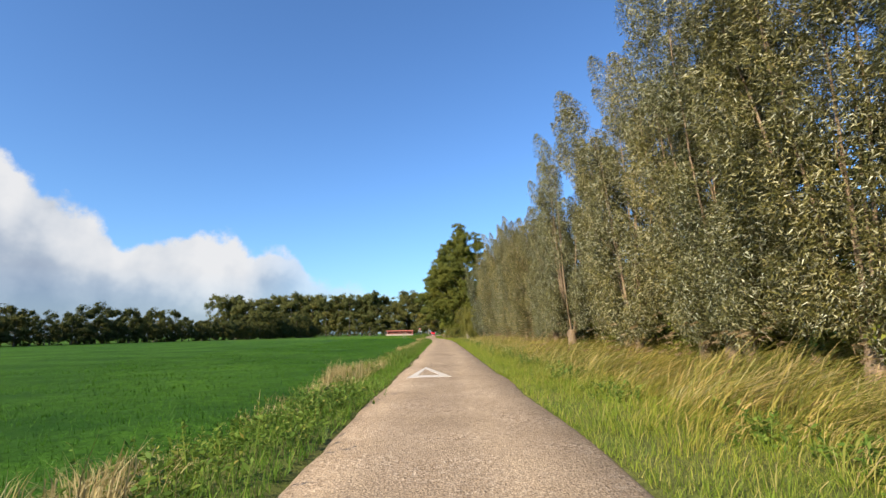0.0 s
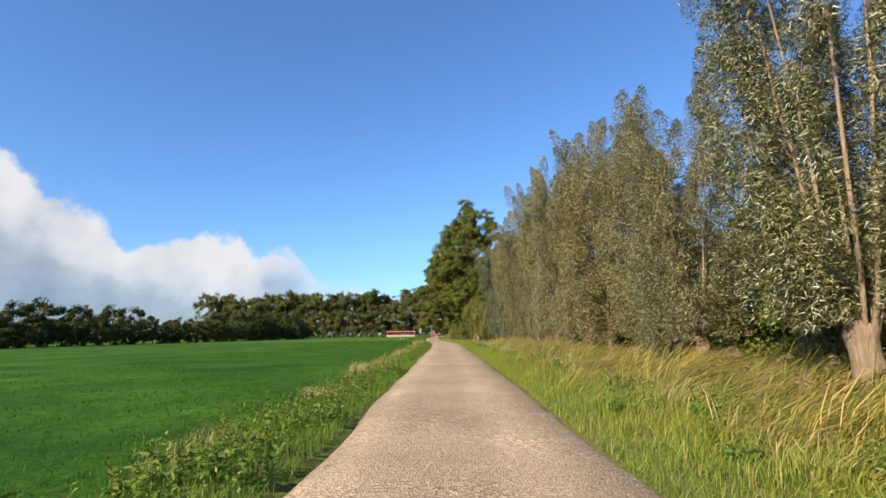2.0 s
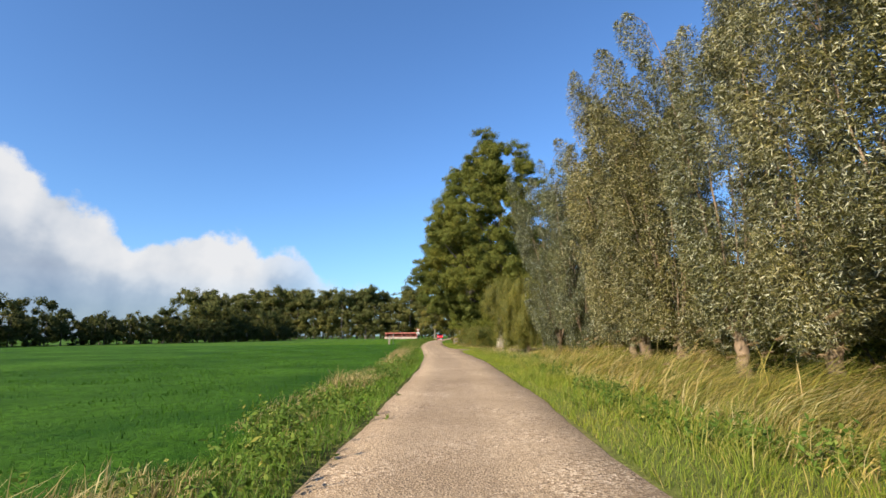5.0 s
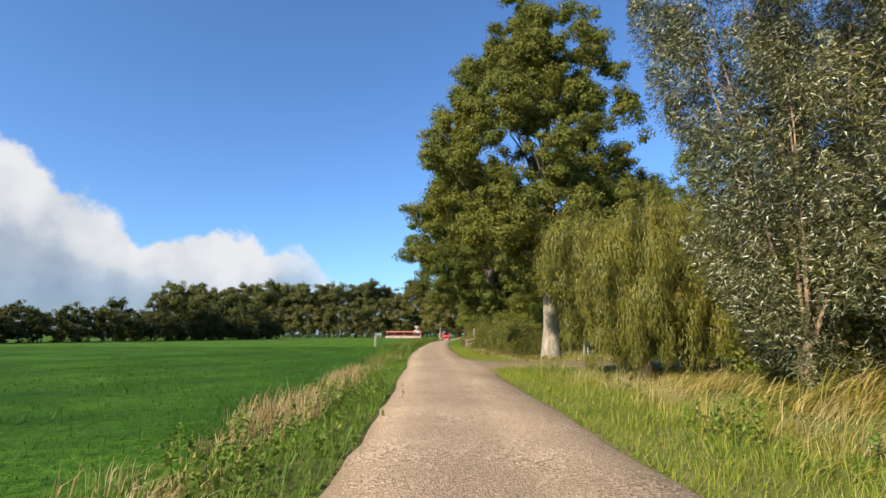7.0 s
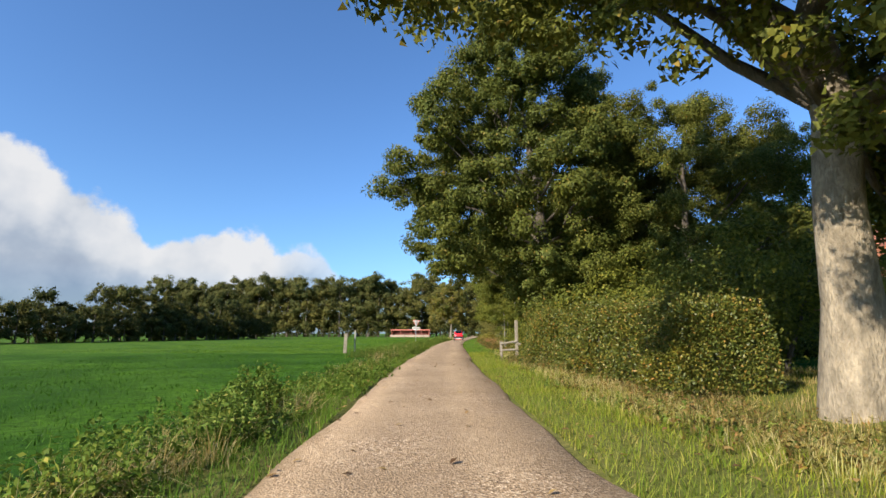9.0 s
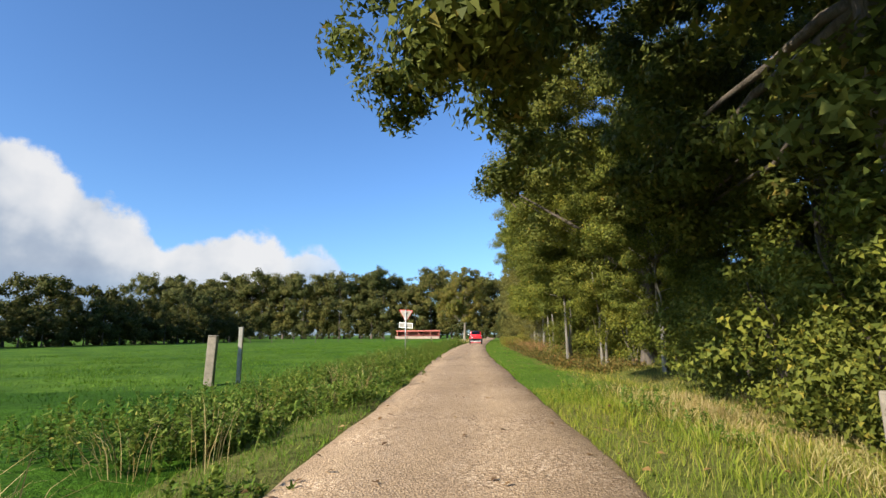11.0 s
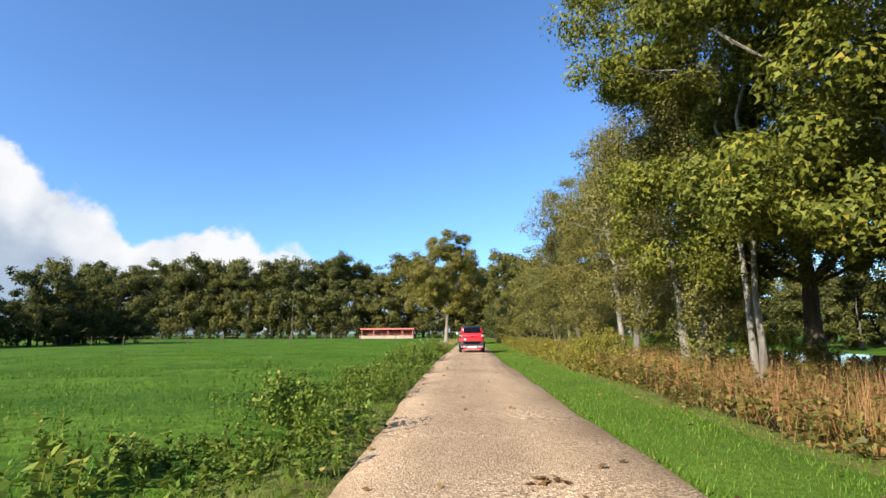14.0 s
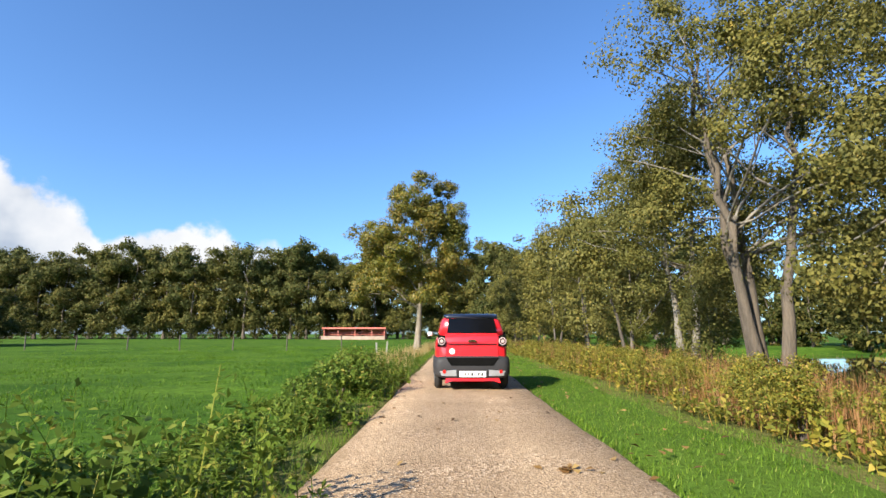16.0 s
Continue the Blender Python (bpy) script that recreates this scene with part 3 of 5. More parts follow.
def plant(kinds, places, z=0.0, turn=1.7, label="", group=""):
    """Stands the kinds at places (y, d, scale), copying them as they run out."""
    for i, (y, d, sc) in enumerate(places):
        k = kinds[i % len(kinds)]
        put = dict(x=float(lay(d, y)), y=float(y), z=z, turn=float(i * turn), scale=float(sc))
        first = i < len(kinds) and "placed" not in k
        ob = stand(k, **put) if first else again(k, **put)
        k["placed"] = 1
        tagged(ob, label, group=group)


# willow row along the first stretch
def make_willow(label, height, seed, low, stout, stems=8, plumes=11, per=1450, foliage=LEAF_WILLOW):
    """A willow: a stout foot, stems rising from it, and plumes of narrow leaves on each stem."""
    rng = np.random.default_rng(seed)
    tree = thing("willow_tree", label, "tree", group="willow row")
    z = np.linspace(-0.25, 1.25, 8)
    p = np.stack([rng.normal(0, 0.03, 8), rng.normal(0, 0.03, 8), z], -1)
    child("trunk", mesh_of("trunk", *tube(p, stout * (1.0 + 0.25 * np.exp(-z * 4) + 0.22 * np.clip(z - 0.6, 0, 1)) * rng.uniform(0.92, 1.08, 8), 14), BARK_WILLOW, True), tree)
    leaf = []
    for k in range(stems):
        a = k * 2.4 + rng.uniform(0, 0.8)
        far, top = rng.uniform(0.5, 1.85), height * rng.uniform(0.78, 1.0)
        t = np.linspace(0, 1, 11)[:, None]
        way = np.array([np.cos(a), np.sin(a), 0.0])
        p = way * (0.12 + far * t ** 0.7) + np.array([0, 0, 1.0]) + np.array([0, 0, top - 1.6]) * t + rng.normal(0, 0.05, (11, 3)) * t + np.array([0.5, 0.1, 0]) * t ** 3
        stem = child("stem", mesh_of("stem", *tube(p, rng.uniform(0.55, 1.0) * stout * 0.34 * (1 - 0.9 * t[:, 0]), 8), BARK_WILLOW, True), tree)
        for u in np.linspace(0.03, 1.0, plumes) + rng.uniform(-0.04, 0.04, plumes):
            at = np.array([np.interp(u, t[:, 0], p[:, c]) for c in range(3)])
            b = a + rng.normal(0, 1.1)
            out = np.array([np.cos(b), np.sin(b), 0.0])
            reach = rng.uniform(0.25, 1.15) * (1.0 - 0.4 * np.clip(u, 0, 1) ** 2)
            middle = at + out * reach + [0, 0, rng.uniform(-0.3, 0.3)]
            half, girth = rng.uniform(0.6, 1.25), rng.uniform(0.30, 0.56)
            if middle[2] - half < low:
                middle[2] = low + half * rng.uniform(0.5, 1.2)
            if k % 2 == 0 and rng.random() < 0.5:
                child("twig", mesh_of("twig", *limb(rng, at, middle + [0, 0, half * 0.6], 0.018, 0.004, 0.1, 5, 5), BARK_WILLOW, True), stem)
            axis = unit(out * 0.35 + np.array([0.16, 0.05, 1.0]) + rng.normal(0, 0.12, 3))
            n = int(per * half * girth / 0.45)
            v = unit(rng.normal(size=(n, 3)))
            h = rng.uniform(-1, 1, n)
            r = girth * np.sqrt(1 - h ** 2) * (1.0 - 0.35 * h) * rng.uniform(0.1, 1, n) ** 0.5
            v = unit(v - (v @ axis)[:, None] * axis)
            base = middle + axis * (h * half)[:, None] + v * r[:, None]
            run = v * 0.55 + rng.normal(0, 0.5, (n, 3)) + [0.35, 0.0, -0.45] + axis * 0.35
            face = unit(v * 1.3 + out * 0.4 + rng.normal(0, 0.7, (n, 3)) + [0, 0, 0.3])
            run = run - 0.7 * (run * face).sum(1, keepdims=True) * face
            leaf.append(slips(base, run, 0.105, 0.023, rng, facing=face))
    child("crown", mesh_of("crown", *joined(leaf), foliage), tree)
    return tree


willow_kinds = [make_willow("tall grey-green willow with leafy upright plumes above reeds", 11.4, 40 + k, 0.95, 0.15) for k in range(3)]
pollard = make_willow("old willow with a stout orange-brown foot and upright stems", 11.4, 47, 1.5, 0.21, stems=9, plumes=11)
sallow = make_willow("dark green willow with silvery leaf undersides by the driveway", 11.4, 52, 0.3, 0.13, stems=9, foliage=LEAF_SALLOW)
row_y, row_scale = (2, 19, 23, 28, 33, 36, 40, 56, 67, 74), (1.0, 1.0, 0.95, 0.66, 0.7, 0.92, 1.0, 1.04, 0.96, 0.9)
row = [y for y in np.arange(2.5, 69, 3.05) if abs(y - 25.0) > 1.6 and abs(y - 31.0) > 1.6]
plant(willow_kinds, [(y, 6.9 + rng_place.uniform(-0.4, 0.6), np.interp(y, row_y, row_scale) * rng_place.uniform(0.92, 1.05)) for y in row], -0.1, label="tall grey-green willow with leafy upright plumes above reeds", group="willow row")
plant([sallow], [(70.4, 7.0, 0.98), (73.4, 6.5, 1.0), (75.6, 9.4, 1.0), (71.5, 10.2, 0.95)], -0.1, turn=2.0, label="dark green willow with silvery leaf undersides by the driveway", group="willow row")
plant([pollard], [(12.4, 7.0, 0.95), (25.0, 6.25, 0.97), (49.0, 7.0, 0.98), (63.0, 6.9, 0.95), (31.0, 6.75, 0.72)], -0.1, turn=1.0, label="old willow with a stout orange-brown foot and upright stems", group="willow row")

# yellowish weeping willow before the driveway
weep = make_tree("weeping_willow", "yellow-green weeping willow with hanging twigs", "tree", 5.6, 0.16, (0, 0, 2.9), (3.0, 3.0, 2.8), 360, 330, 0.36, (0.16, 0.022), BARK_WILLOW, LEAF_WEEPING, 61, droop=3.2, limbs=20, flat_base=-0.95, hollow=0.45, slim=True, tall=2.0, billow=2, skirts=((70, (0.5, 1.7), (0.8, 2.9), (0, 360)),))
stand(weep, 5.1, 79.3, scale=0.95)
stand(again(weep, 0, 0), 8.9, 77.6, 0, 2.0, 0.86)

# the great oak by the driveway
def oak_shape(p):
    """Where the great oak's crown has leaves: a broad dome with a narrower top, higher on the side away from the sun, open at the bole."""
    wide = np.interp(p[:, 2], [2.5, 5, 10, 13, 18, 21.5], [5.2, 7.8, 8.2, 6.8, 5.2, 3.0])
    middle = np.interp(p[:, 2], [6, 12, 20], [-1.0, -0.9, 0.3])
    open_bole = (np.abs(p[:, 0] * 0.741 - p[:, 1] * 0.671) < 1.0) & (p[:, 2] < 2.7 - 0.17 * p[:, 0] - 0.19 * p[:, 1])
    low = (p[:, 2] < 4.9) & (p[:, 0] < 0.2) & ~((p[:, 1] < -1.2) & (np.abs(p[:, 0]) < 2.6))
    lifted = (p[:, 1] < -1.0) | (p[:, 2] > 6.8 + 0.75 * p[:, 1]) | ((p[:, 0] > -1.0 + 0.82 * p[:, 1]) & (p[:, 2] > 2.9))
    return (np.hypot(p[:, 0] - middle, p[:, 1]) < wide) & lifted & ~open_bole & ~low


oak = make_tree("oak_tree", "huge old oak with a thick sunlit trunk and spreading crown", "tree", 22.5, 0.43, (-1.2, -0.3, 11.0), (8.0, 7.4, 11.0), 2700, 175, 0.5, (0.115, 0.098), BARK, LEAF_OAK, 71, droop=0.3, limbs=40, bole=4.5, lean=1.3, rough=0.16, puff=1.7, hollow=0.3, flat_base=-0.7, flare=1.42, taper=0.2, billow=6, slim=True, skirts=((640, (2.9, 10.5), (1.6, 7.2), (155, 410)), (300, (2.9, 5.4), (1.5, 7.0), (-65, 35))), keep=oak_shape, twigs=2, branch_bark=BARK_DARK)
stand(oak, 4.32, 90.95, 0, 0.0, 0.92)
broad = make_tree("oak_tree", "broad tall oak overhanging the lane behind a hedge", "tree", 16, 0.40, (-1.3, 0.2, 9.0), (6.5, 6.4, 7.8), 1700, 190, 0.5, (0.12, 0.095), BARK_DARK, LEAF_OAK, 76, droop=0.3, limbs=26, bole=4.0, rough=0.16, puff=1.7, hollow=0.35, flat_base=-0.85, taper=0.15, billow=6, slim=True, twigs=2, skirts=((150, (1.0, 5.0), (0.8, 4.4), (185, 380)),), keep=lambda p: (p[:, 2] > 3.9) | ((p[:, 0] > -2.2) & (p[:, 2] > 0.8)))
stand(broad, 2.8, 107.5)
oak_kinds = [make_tree("oak_tree", "mature oak with dense dark green foliage beside the lane", "tree", 14, 0.32, (0, 0, 8.0), (6.2, 6.2, 6.6), 1050, 250, 0.5, (0.10, 0.07), BARK_DARK, LEAF_OAK, 80 + s, limbs=20, bole=2.5, rough=0.12, hollow=0.3, flat_base=-0.9, group="oaks by the lane", twigs=2, billow=5, puff=1.6, keep=lambda p: np.hypot(p[:, 0], p[:, 1]) < 6.7) for s in range(1)]
plant(oak_kinds, [(121.0, 6.9, 1.0), (126.5, 9.2, 0.84), (106.5, 11.4, 0.88), (115.6, 9.6, 0.8), (133.3, 8.6, 0.7), (142.0, 8.4, 0.66), (109.5, 14.6, 0.82)], turn=1.9)

# slender trees of the shaded stretch
alder_kinds = [make_tree("alder_tree", "slender leafy alder with several thin trunks", "tree", 13, 0.07, (0, 0, 7.0), (3.3, 3.3, 6.8), 620, 210, 0.46, (0.088, 0.07), BARK_SILVER, LEAF_ALDER, 90 + s, stems=2, splay=0.16, limbs=14, rough=0.22, hollow=0.3, billow=5, puff=1.6, slim=True, flat_base=-0.95, group="alders by the lane", twigs=2, keep=lambda p: (p[:, 2] > 2.4) & ((np.hypot(p[:, 0], p[:, 1]) < 2.7) | (p[:, 2] > 5.0))) for s in range(3)]
plant(alder_kinds, [(129.8, 5.7, 0.95), (118.0, 6.2, 0.72), (122.6, 5.6, 0.7), (126.2, 4.9, 0.92), (124.4, 7.2, 0.8), (135.8, 5.6, 0.95), (139.5, 5.6, 0.95), (101.0, 24.5, 0.6), (79.8, 8.5, 0.52)], turn=1.3)
birch_kinds = [make_tree("birch_tree", "loose birch with brownish green leaves and grey trunks", "tree", 11, 0.15, (0, 0, 5.7), (3.3, 3.3, 5.4), 360, 165, 0.6, (0.09, 0.066), BARK_SILVER, LEAF_BIRCH, 100 + s, droop=0.5, stems=2, splay=0.25, limbs=22, bole=3.6, rough=0.22, hollow=0.3, flat_base=-0.96, group="birches by the lane", twigs=2, billow=3, taper=0.45) for s in range(3)]
plant(birch_kinds, [(142.6, 5.8, 0.85), (148.8, 6.1, 0.86), (153.0, 6.9, 0.8), (162.5, 6.8, 0.8)], turn=2.1)
# dark bark on these trunks paints in the shade below the crown
old_birch = make_tree("birch_tree", "old birch with a stout foot coloured dark for shade and pale crooked limbs", "tree", 12, 0.15, (0, 0, 6.0), (3.5, 3.5, 5.5), 460, 160, 0.5, (0.085, 0.062), BARK_DARK, LEAF_BIRCH, 106, droop=0.5, stems=4, splay=0.35, limbs=26, bole=3.0, rough=0.3, hollow=0.3, flat_base=-0.9, group="birches by the lane", twigs=2, billow=5, puff=1.6, taper=0.35, branch_bark=BARK_SILVER)
stand(old_birch, float(lay(6.6, 158.4)), 158.4, -0.1, 0.7, 0.95)

young_kinds = [make_tree("birch_tree", "young birch in a roadside row with olive leaves", "tree", 10, 0.09, (0, 0, 5.2), (3.3, 3.3, 4.9), 240, 60, 0.65, (0.17, 0.12), BARK_GREY, LEAF_BIRCH, 110 + s, droop=0.4, stems=2, limbs=8, rough=0.22, hollow=0.3, flat_base=-0.95, group="young birches by the lane", billow=3, taper=0.3) for s in range(2)]
plant(young_kinds, [(166.5, 6.4, 0.8), (171.5, 6.2, 0.8), (178.0, 6.0, 0.8), (185.0, 6.0, 0.82), (192.0, 6.0, 0.84), (199.0, 6.0, 0.84)], turn=1.6)

# lone tree with turning leaves
lone = make_tree("lime_tree", "tall lone tree with yellowing leaves and a bare pale trunk", "tree", 16, 0.27, (0.0, 0, 9.4), (5.7, 5.7, 6.3), 620, 150, 0.62, (0.17, 0.13), BARK_PALE, LEAF_YELLOW, 120, limbs=24, bole=3.0, rough=0.22, hollow=0.3, flat_base=-0.85, lean=0.6, twigs=2, billow=6, puff=1.6)
stand(lone, -5.1, 180, 0, 0, 0.745)

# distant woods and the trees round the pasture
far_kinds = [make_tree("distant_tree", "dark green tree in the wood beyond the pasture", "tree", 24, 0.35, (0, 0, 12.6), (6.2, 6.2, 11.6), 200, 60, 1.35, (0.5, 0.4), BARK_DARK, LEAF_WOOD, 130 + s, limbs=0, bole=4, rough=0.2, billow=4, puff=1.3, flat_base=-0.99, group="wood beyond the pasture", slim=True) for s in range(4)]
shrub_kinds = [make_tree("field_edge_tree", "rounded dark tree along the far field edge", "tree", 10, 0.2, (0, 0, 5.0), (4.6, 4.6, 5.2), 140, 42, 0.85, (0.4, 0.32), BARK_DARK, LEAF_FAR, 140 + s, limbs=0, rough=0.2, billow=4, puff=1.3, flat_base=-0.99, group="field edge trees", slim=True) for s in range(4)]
wood = [(264 + back + rng_place.uniform(-2.5, 2.5) - 0.05 * x, x + rng_place.uniform(-1.6, 1.6) + 1.2, rng_place.uniform(0.74, 1.0)) for x in np.arange(-120, 58, 5.3) for back in (0, 8)]
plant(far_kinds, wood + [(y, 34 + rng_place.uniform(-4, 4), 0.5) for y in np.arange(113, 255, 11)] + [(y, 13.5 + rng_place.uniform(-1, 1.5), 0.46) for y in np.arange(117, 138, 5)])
edge_y, edge_x = (60, 97, 180, 203), (-73, -68, -53, -54)
hedge_line = [(y, np.interp(y, edge_y, edge_x) - lane(y) - rng_place.uniform(0, 5), rng_place.uniform(0.45, 0.76) * np.interp(y, [62, 150, 172, 203], [1.0, 1.0, 1.4, 1.25])) for y in np.arange(62, 203, 3.3)]
hedge_line += [(y, np.interp(y, edge_y, edge_x) - lane(y) + 2.5, rng_place.uniform(0.36, 0.52)) for y in np.arange(62, 205, 2.6)]
behind = [(258 + rng_place.uniform(-1, 1) - 0.05 * x, x + 1.0, rng_place.uniform(0.28, 0.42)) for x in np.arange(-108, 5, 4.8)]
behind += [(y, 17 + rng_place.uniform(-2, 3), rng_place.uniform(0.5, 0.7)) for y in np.arange(107, 128, 5.0)]
behind += [(y, 27 + rng_place.uniform(-2, 4), rng_place.uniform(0.4, 0.6)) for y in np.arange(128, 200, 5.5)]
behind += [(y, 5.5 + rng_place.uniform(-1, 7), rng_place.uniform(0.55, 0.85)) for y in np.arange(203, 256, 4.5)]
behind += [(y, 12.6 + rng_place.uniform(-0.8, 1.5), rng_place.uniform(0.5, 0.7)) for y in np.arange(2, 74, 3.8)]
behind += [(y, 33 + rng_place.uniform(-2, 3), rng_place.uniform(0.55, 0.8)) for y in np.arange(146, 200, 4.4)]
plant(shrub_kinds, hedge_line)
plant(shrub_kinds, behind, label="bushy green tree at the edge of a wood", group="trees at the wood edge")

# bushes under the roadside trees
bush_kinds = [make_tree("bush", "dense olive-green bush under roadside trees", "bush", 3, 0.05, (0, 0, 1.35), (1.7, 1.7, 1.5), 110, 100, 0.4, (0.075, 0.06), BARK_DARK, LEAF_ALDER, 160 + s, stems=3, limbs=0, rough=0.3, billow=3, hollow=0.3, flat_base=-0.98, group="bushes under roadside trees", slim=True) for s in range(3)]
under = [(y, 9.7 + rng_place.uniform(-0.5, 1.2), rng_place.uniform(1.0, 1.4)) for y in np.arange(1, 74, 2.6)]
under += [(75.0, 8.2, 1.2), (77.0, 11.4, 1.4), (78.0, 13.6, 1.6), (76.0, 15.0, 1.7)]
under += [(141.2, 7.0, 0.5), (143.6, 7.3, 0.55), (146.4, 7.2, 0.5), (149.6, 7.5, 0.45), (103.6, 18.2, 1.15), (106.0, 20.9, 1.0), (99.0, 9.4, 1.5), (97.0, 9.0, 1.4), (101.0, 9.2, 1.5), (106.2, 4.4, 0.8), (105.4, 5.3, 1.1), (107.6, 4.9, 1.0), (104.6, 6.6, 1.3), (103.4, 7.8, 1.3), (103.0, 9.0, 1.2), (105.5, 7.6, 1.0), (108.5, 5.6, 0.9), (111.4, 5.8, 1.0), (114.0, 6.4, 1.0)]
under += [(y, d + rng_place.uniform(-0.4, 0.6), rng_place.uniform(0.75, 1.25)) for y, d in ((116.0, 8.6), (119.0, 6.6), (121.8, 6.2), (126.6, 6.4), (128.8, 6.2), (130.8, 6.6), (133.8, 7.6), (118.4, 8.0), (123.0, 8.2), (127.2, 8.6), (131.6, 9.2))]
under += [(y, 10.5 + rng_place.uniform(-0.8, 2.0), rng_place.uniform(0.6, 1.1)) for y in np.arange(170, 200, 5.0)]
plant(bush_kinds, under, turn=0.9)
gold_kinds = [make_tree("golden_bush", "golden yellow-green leafy bush along the ditch", "bush", 1.5, 0.02, (0, 0, 0.7), (0.75, 0.75, 0.72), 130, 44, 0.2, (0.062, 0.042), BARK_DARK, WEED_GOLD, 185 + s, stems=4, limbs=0, rough=0.3, billow=3, flat_base=-0.98, hollow=0.3, group="golden bushes along the ditch") for s in range(3)]
plant(gold_kinds, [(y, 4.3 + rng_place.uniform(-0.6, 0.8), rng_place.uniform(0.8, 1.1) * np.interp(y, [145, 150, 156], [0.8, 0.55, 0.5])) for y in np.arange(145, 182, 1.05)], turn=1.1)
low_kinds = [make_tree("bush", "low leafy bush beside the lane edge", "bush", 1.0, 0.02, (0, 0, 0.42), (0.62, 0.62, 0.45), 60, 40, 0.2, (0.085, 0.06), BARK_DARK, WEED, 175 + s, stems=3, limbs=0, rough=0.3, billow=3, flat_base=-0.98, hollow=0.3, group="low bushes beside the pasture") for s in range(2)]
plant(low_kinds, [(156.6, -2.2, 0.8), (154.9, -2.4, 0.6), (149.8, -2.1, 0.7), (148.3, -2.3, 0.7), (146.7, -2.5, 0.6), (139.8, -2.3, 0.6), (135.8, -2.5, 0.6), (158.9, -2.4, 0.9), (90.4, -2.6, 0.6), (89.0, -2.4, 0.5)], label="low leafy bush beside the lane edge", group="low bushes beside the pasture")
for ob in scene.objects:
    if "placed" in ob:
        del ob["placed"]


# ---- grasses and weeds ----
def blades(name, label, d0, d1, y0, y1, n, height, width, mat, seed, lean=(0.0, 0.0), spread=0.35, tufts=0, shape=None, bent=False, loose=1.0):
    """A strip of grass, as one mass of bent blades."""
    rng = np.random.default_rng(seed)
    d, y = rng.uniform(d0, d1, n), rng.uniform(y0, y1, n)
    if tufts:
        td, ty, ts = rng.uniform(d0, d1, tufts), rng.uniform(y0, y1, tufts), rng.uniform(0.5, 1.3, tufts)
        at = rng.integers(0, tufts, n)
        d, y = td[at] + rng.normal(0, 0.14 * loose, n), ty[at] + rng.normal(0, 0.2 * loose, n)
        tall = ts[at]
    else:
        tall = np.ones(n)
    h = height * tall * rng.uniform(0.45, 1.25, n)
    if shape is not None:
        h = h * shape(d, y)
        keep = h > 0.03
        d, y, h = d[keep], y[keep], h[keep]
        n = len(d)
    base = np.stack([lay(d, y), y, ground_height(d, y) - 0.02], -1)
    a = rng.uniform(0, 2 * np.pi, n)
    tip = np.stack([np.cos(a), np.sin(a)], -1) * rng.uniform(0, spread, (n, 1)) + lean
    side = np.stack([-np.sin(a + 0.6), np.cos(a + 0.6), 0 * a], -1) * (width * rng.uniform(0.6, 1.3, n))[:, None]
    end = base + np.concatenate([tip, np.sqrt(np.clip(1 - (tip ** 2).sum(1, keepdims=True) * 0.5, 0.15, 1))], 1) * h[:, None]
    if bent:
        mid = base + np.concatenate([tip * 0.25, np.full((n, 1), 0.62)], 1) * h[:, None]
        v = np.stack([base - side, base + side, mid + side * 0.8, mid - side * 0.8, end], 1).reshape(-1, 3)
        o = np.arange(n)[:, None] * 5
        f = np.concatenate([o + [0, 1, 2], o + [0, 2, 3], o + [3, 2, 4]])
    else:
        v = np.stack([base - side, base + side, end], 1).reshape(-1, 3)
        f = np.arange(3 * n).reshape(n, 3)
    return tagged(new(name, mesh_of(name, v, f, mat)), label, "grass", kind="stuff")


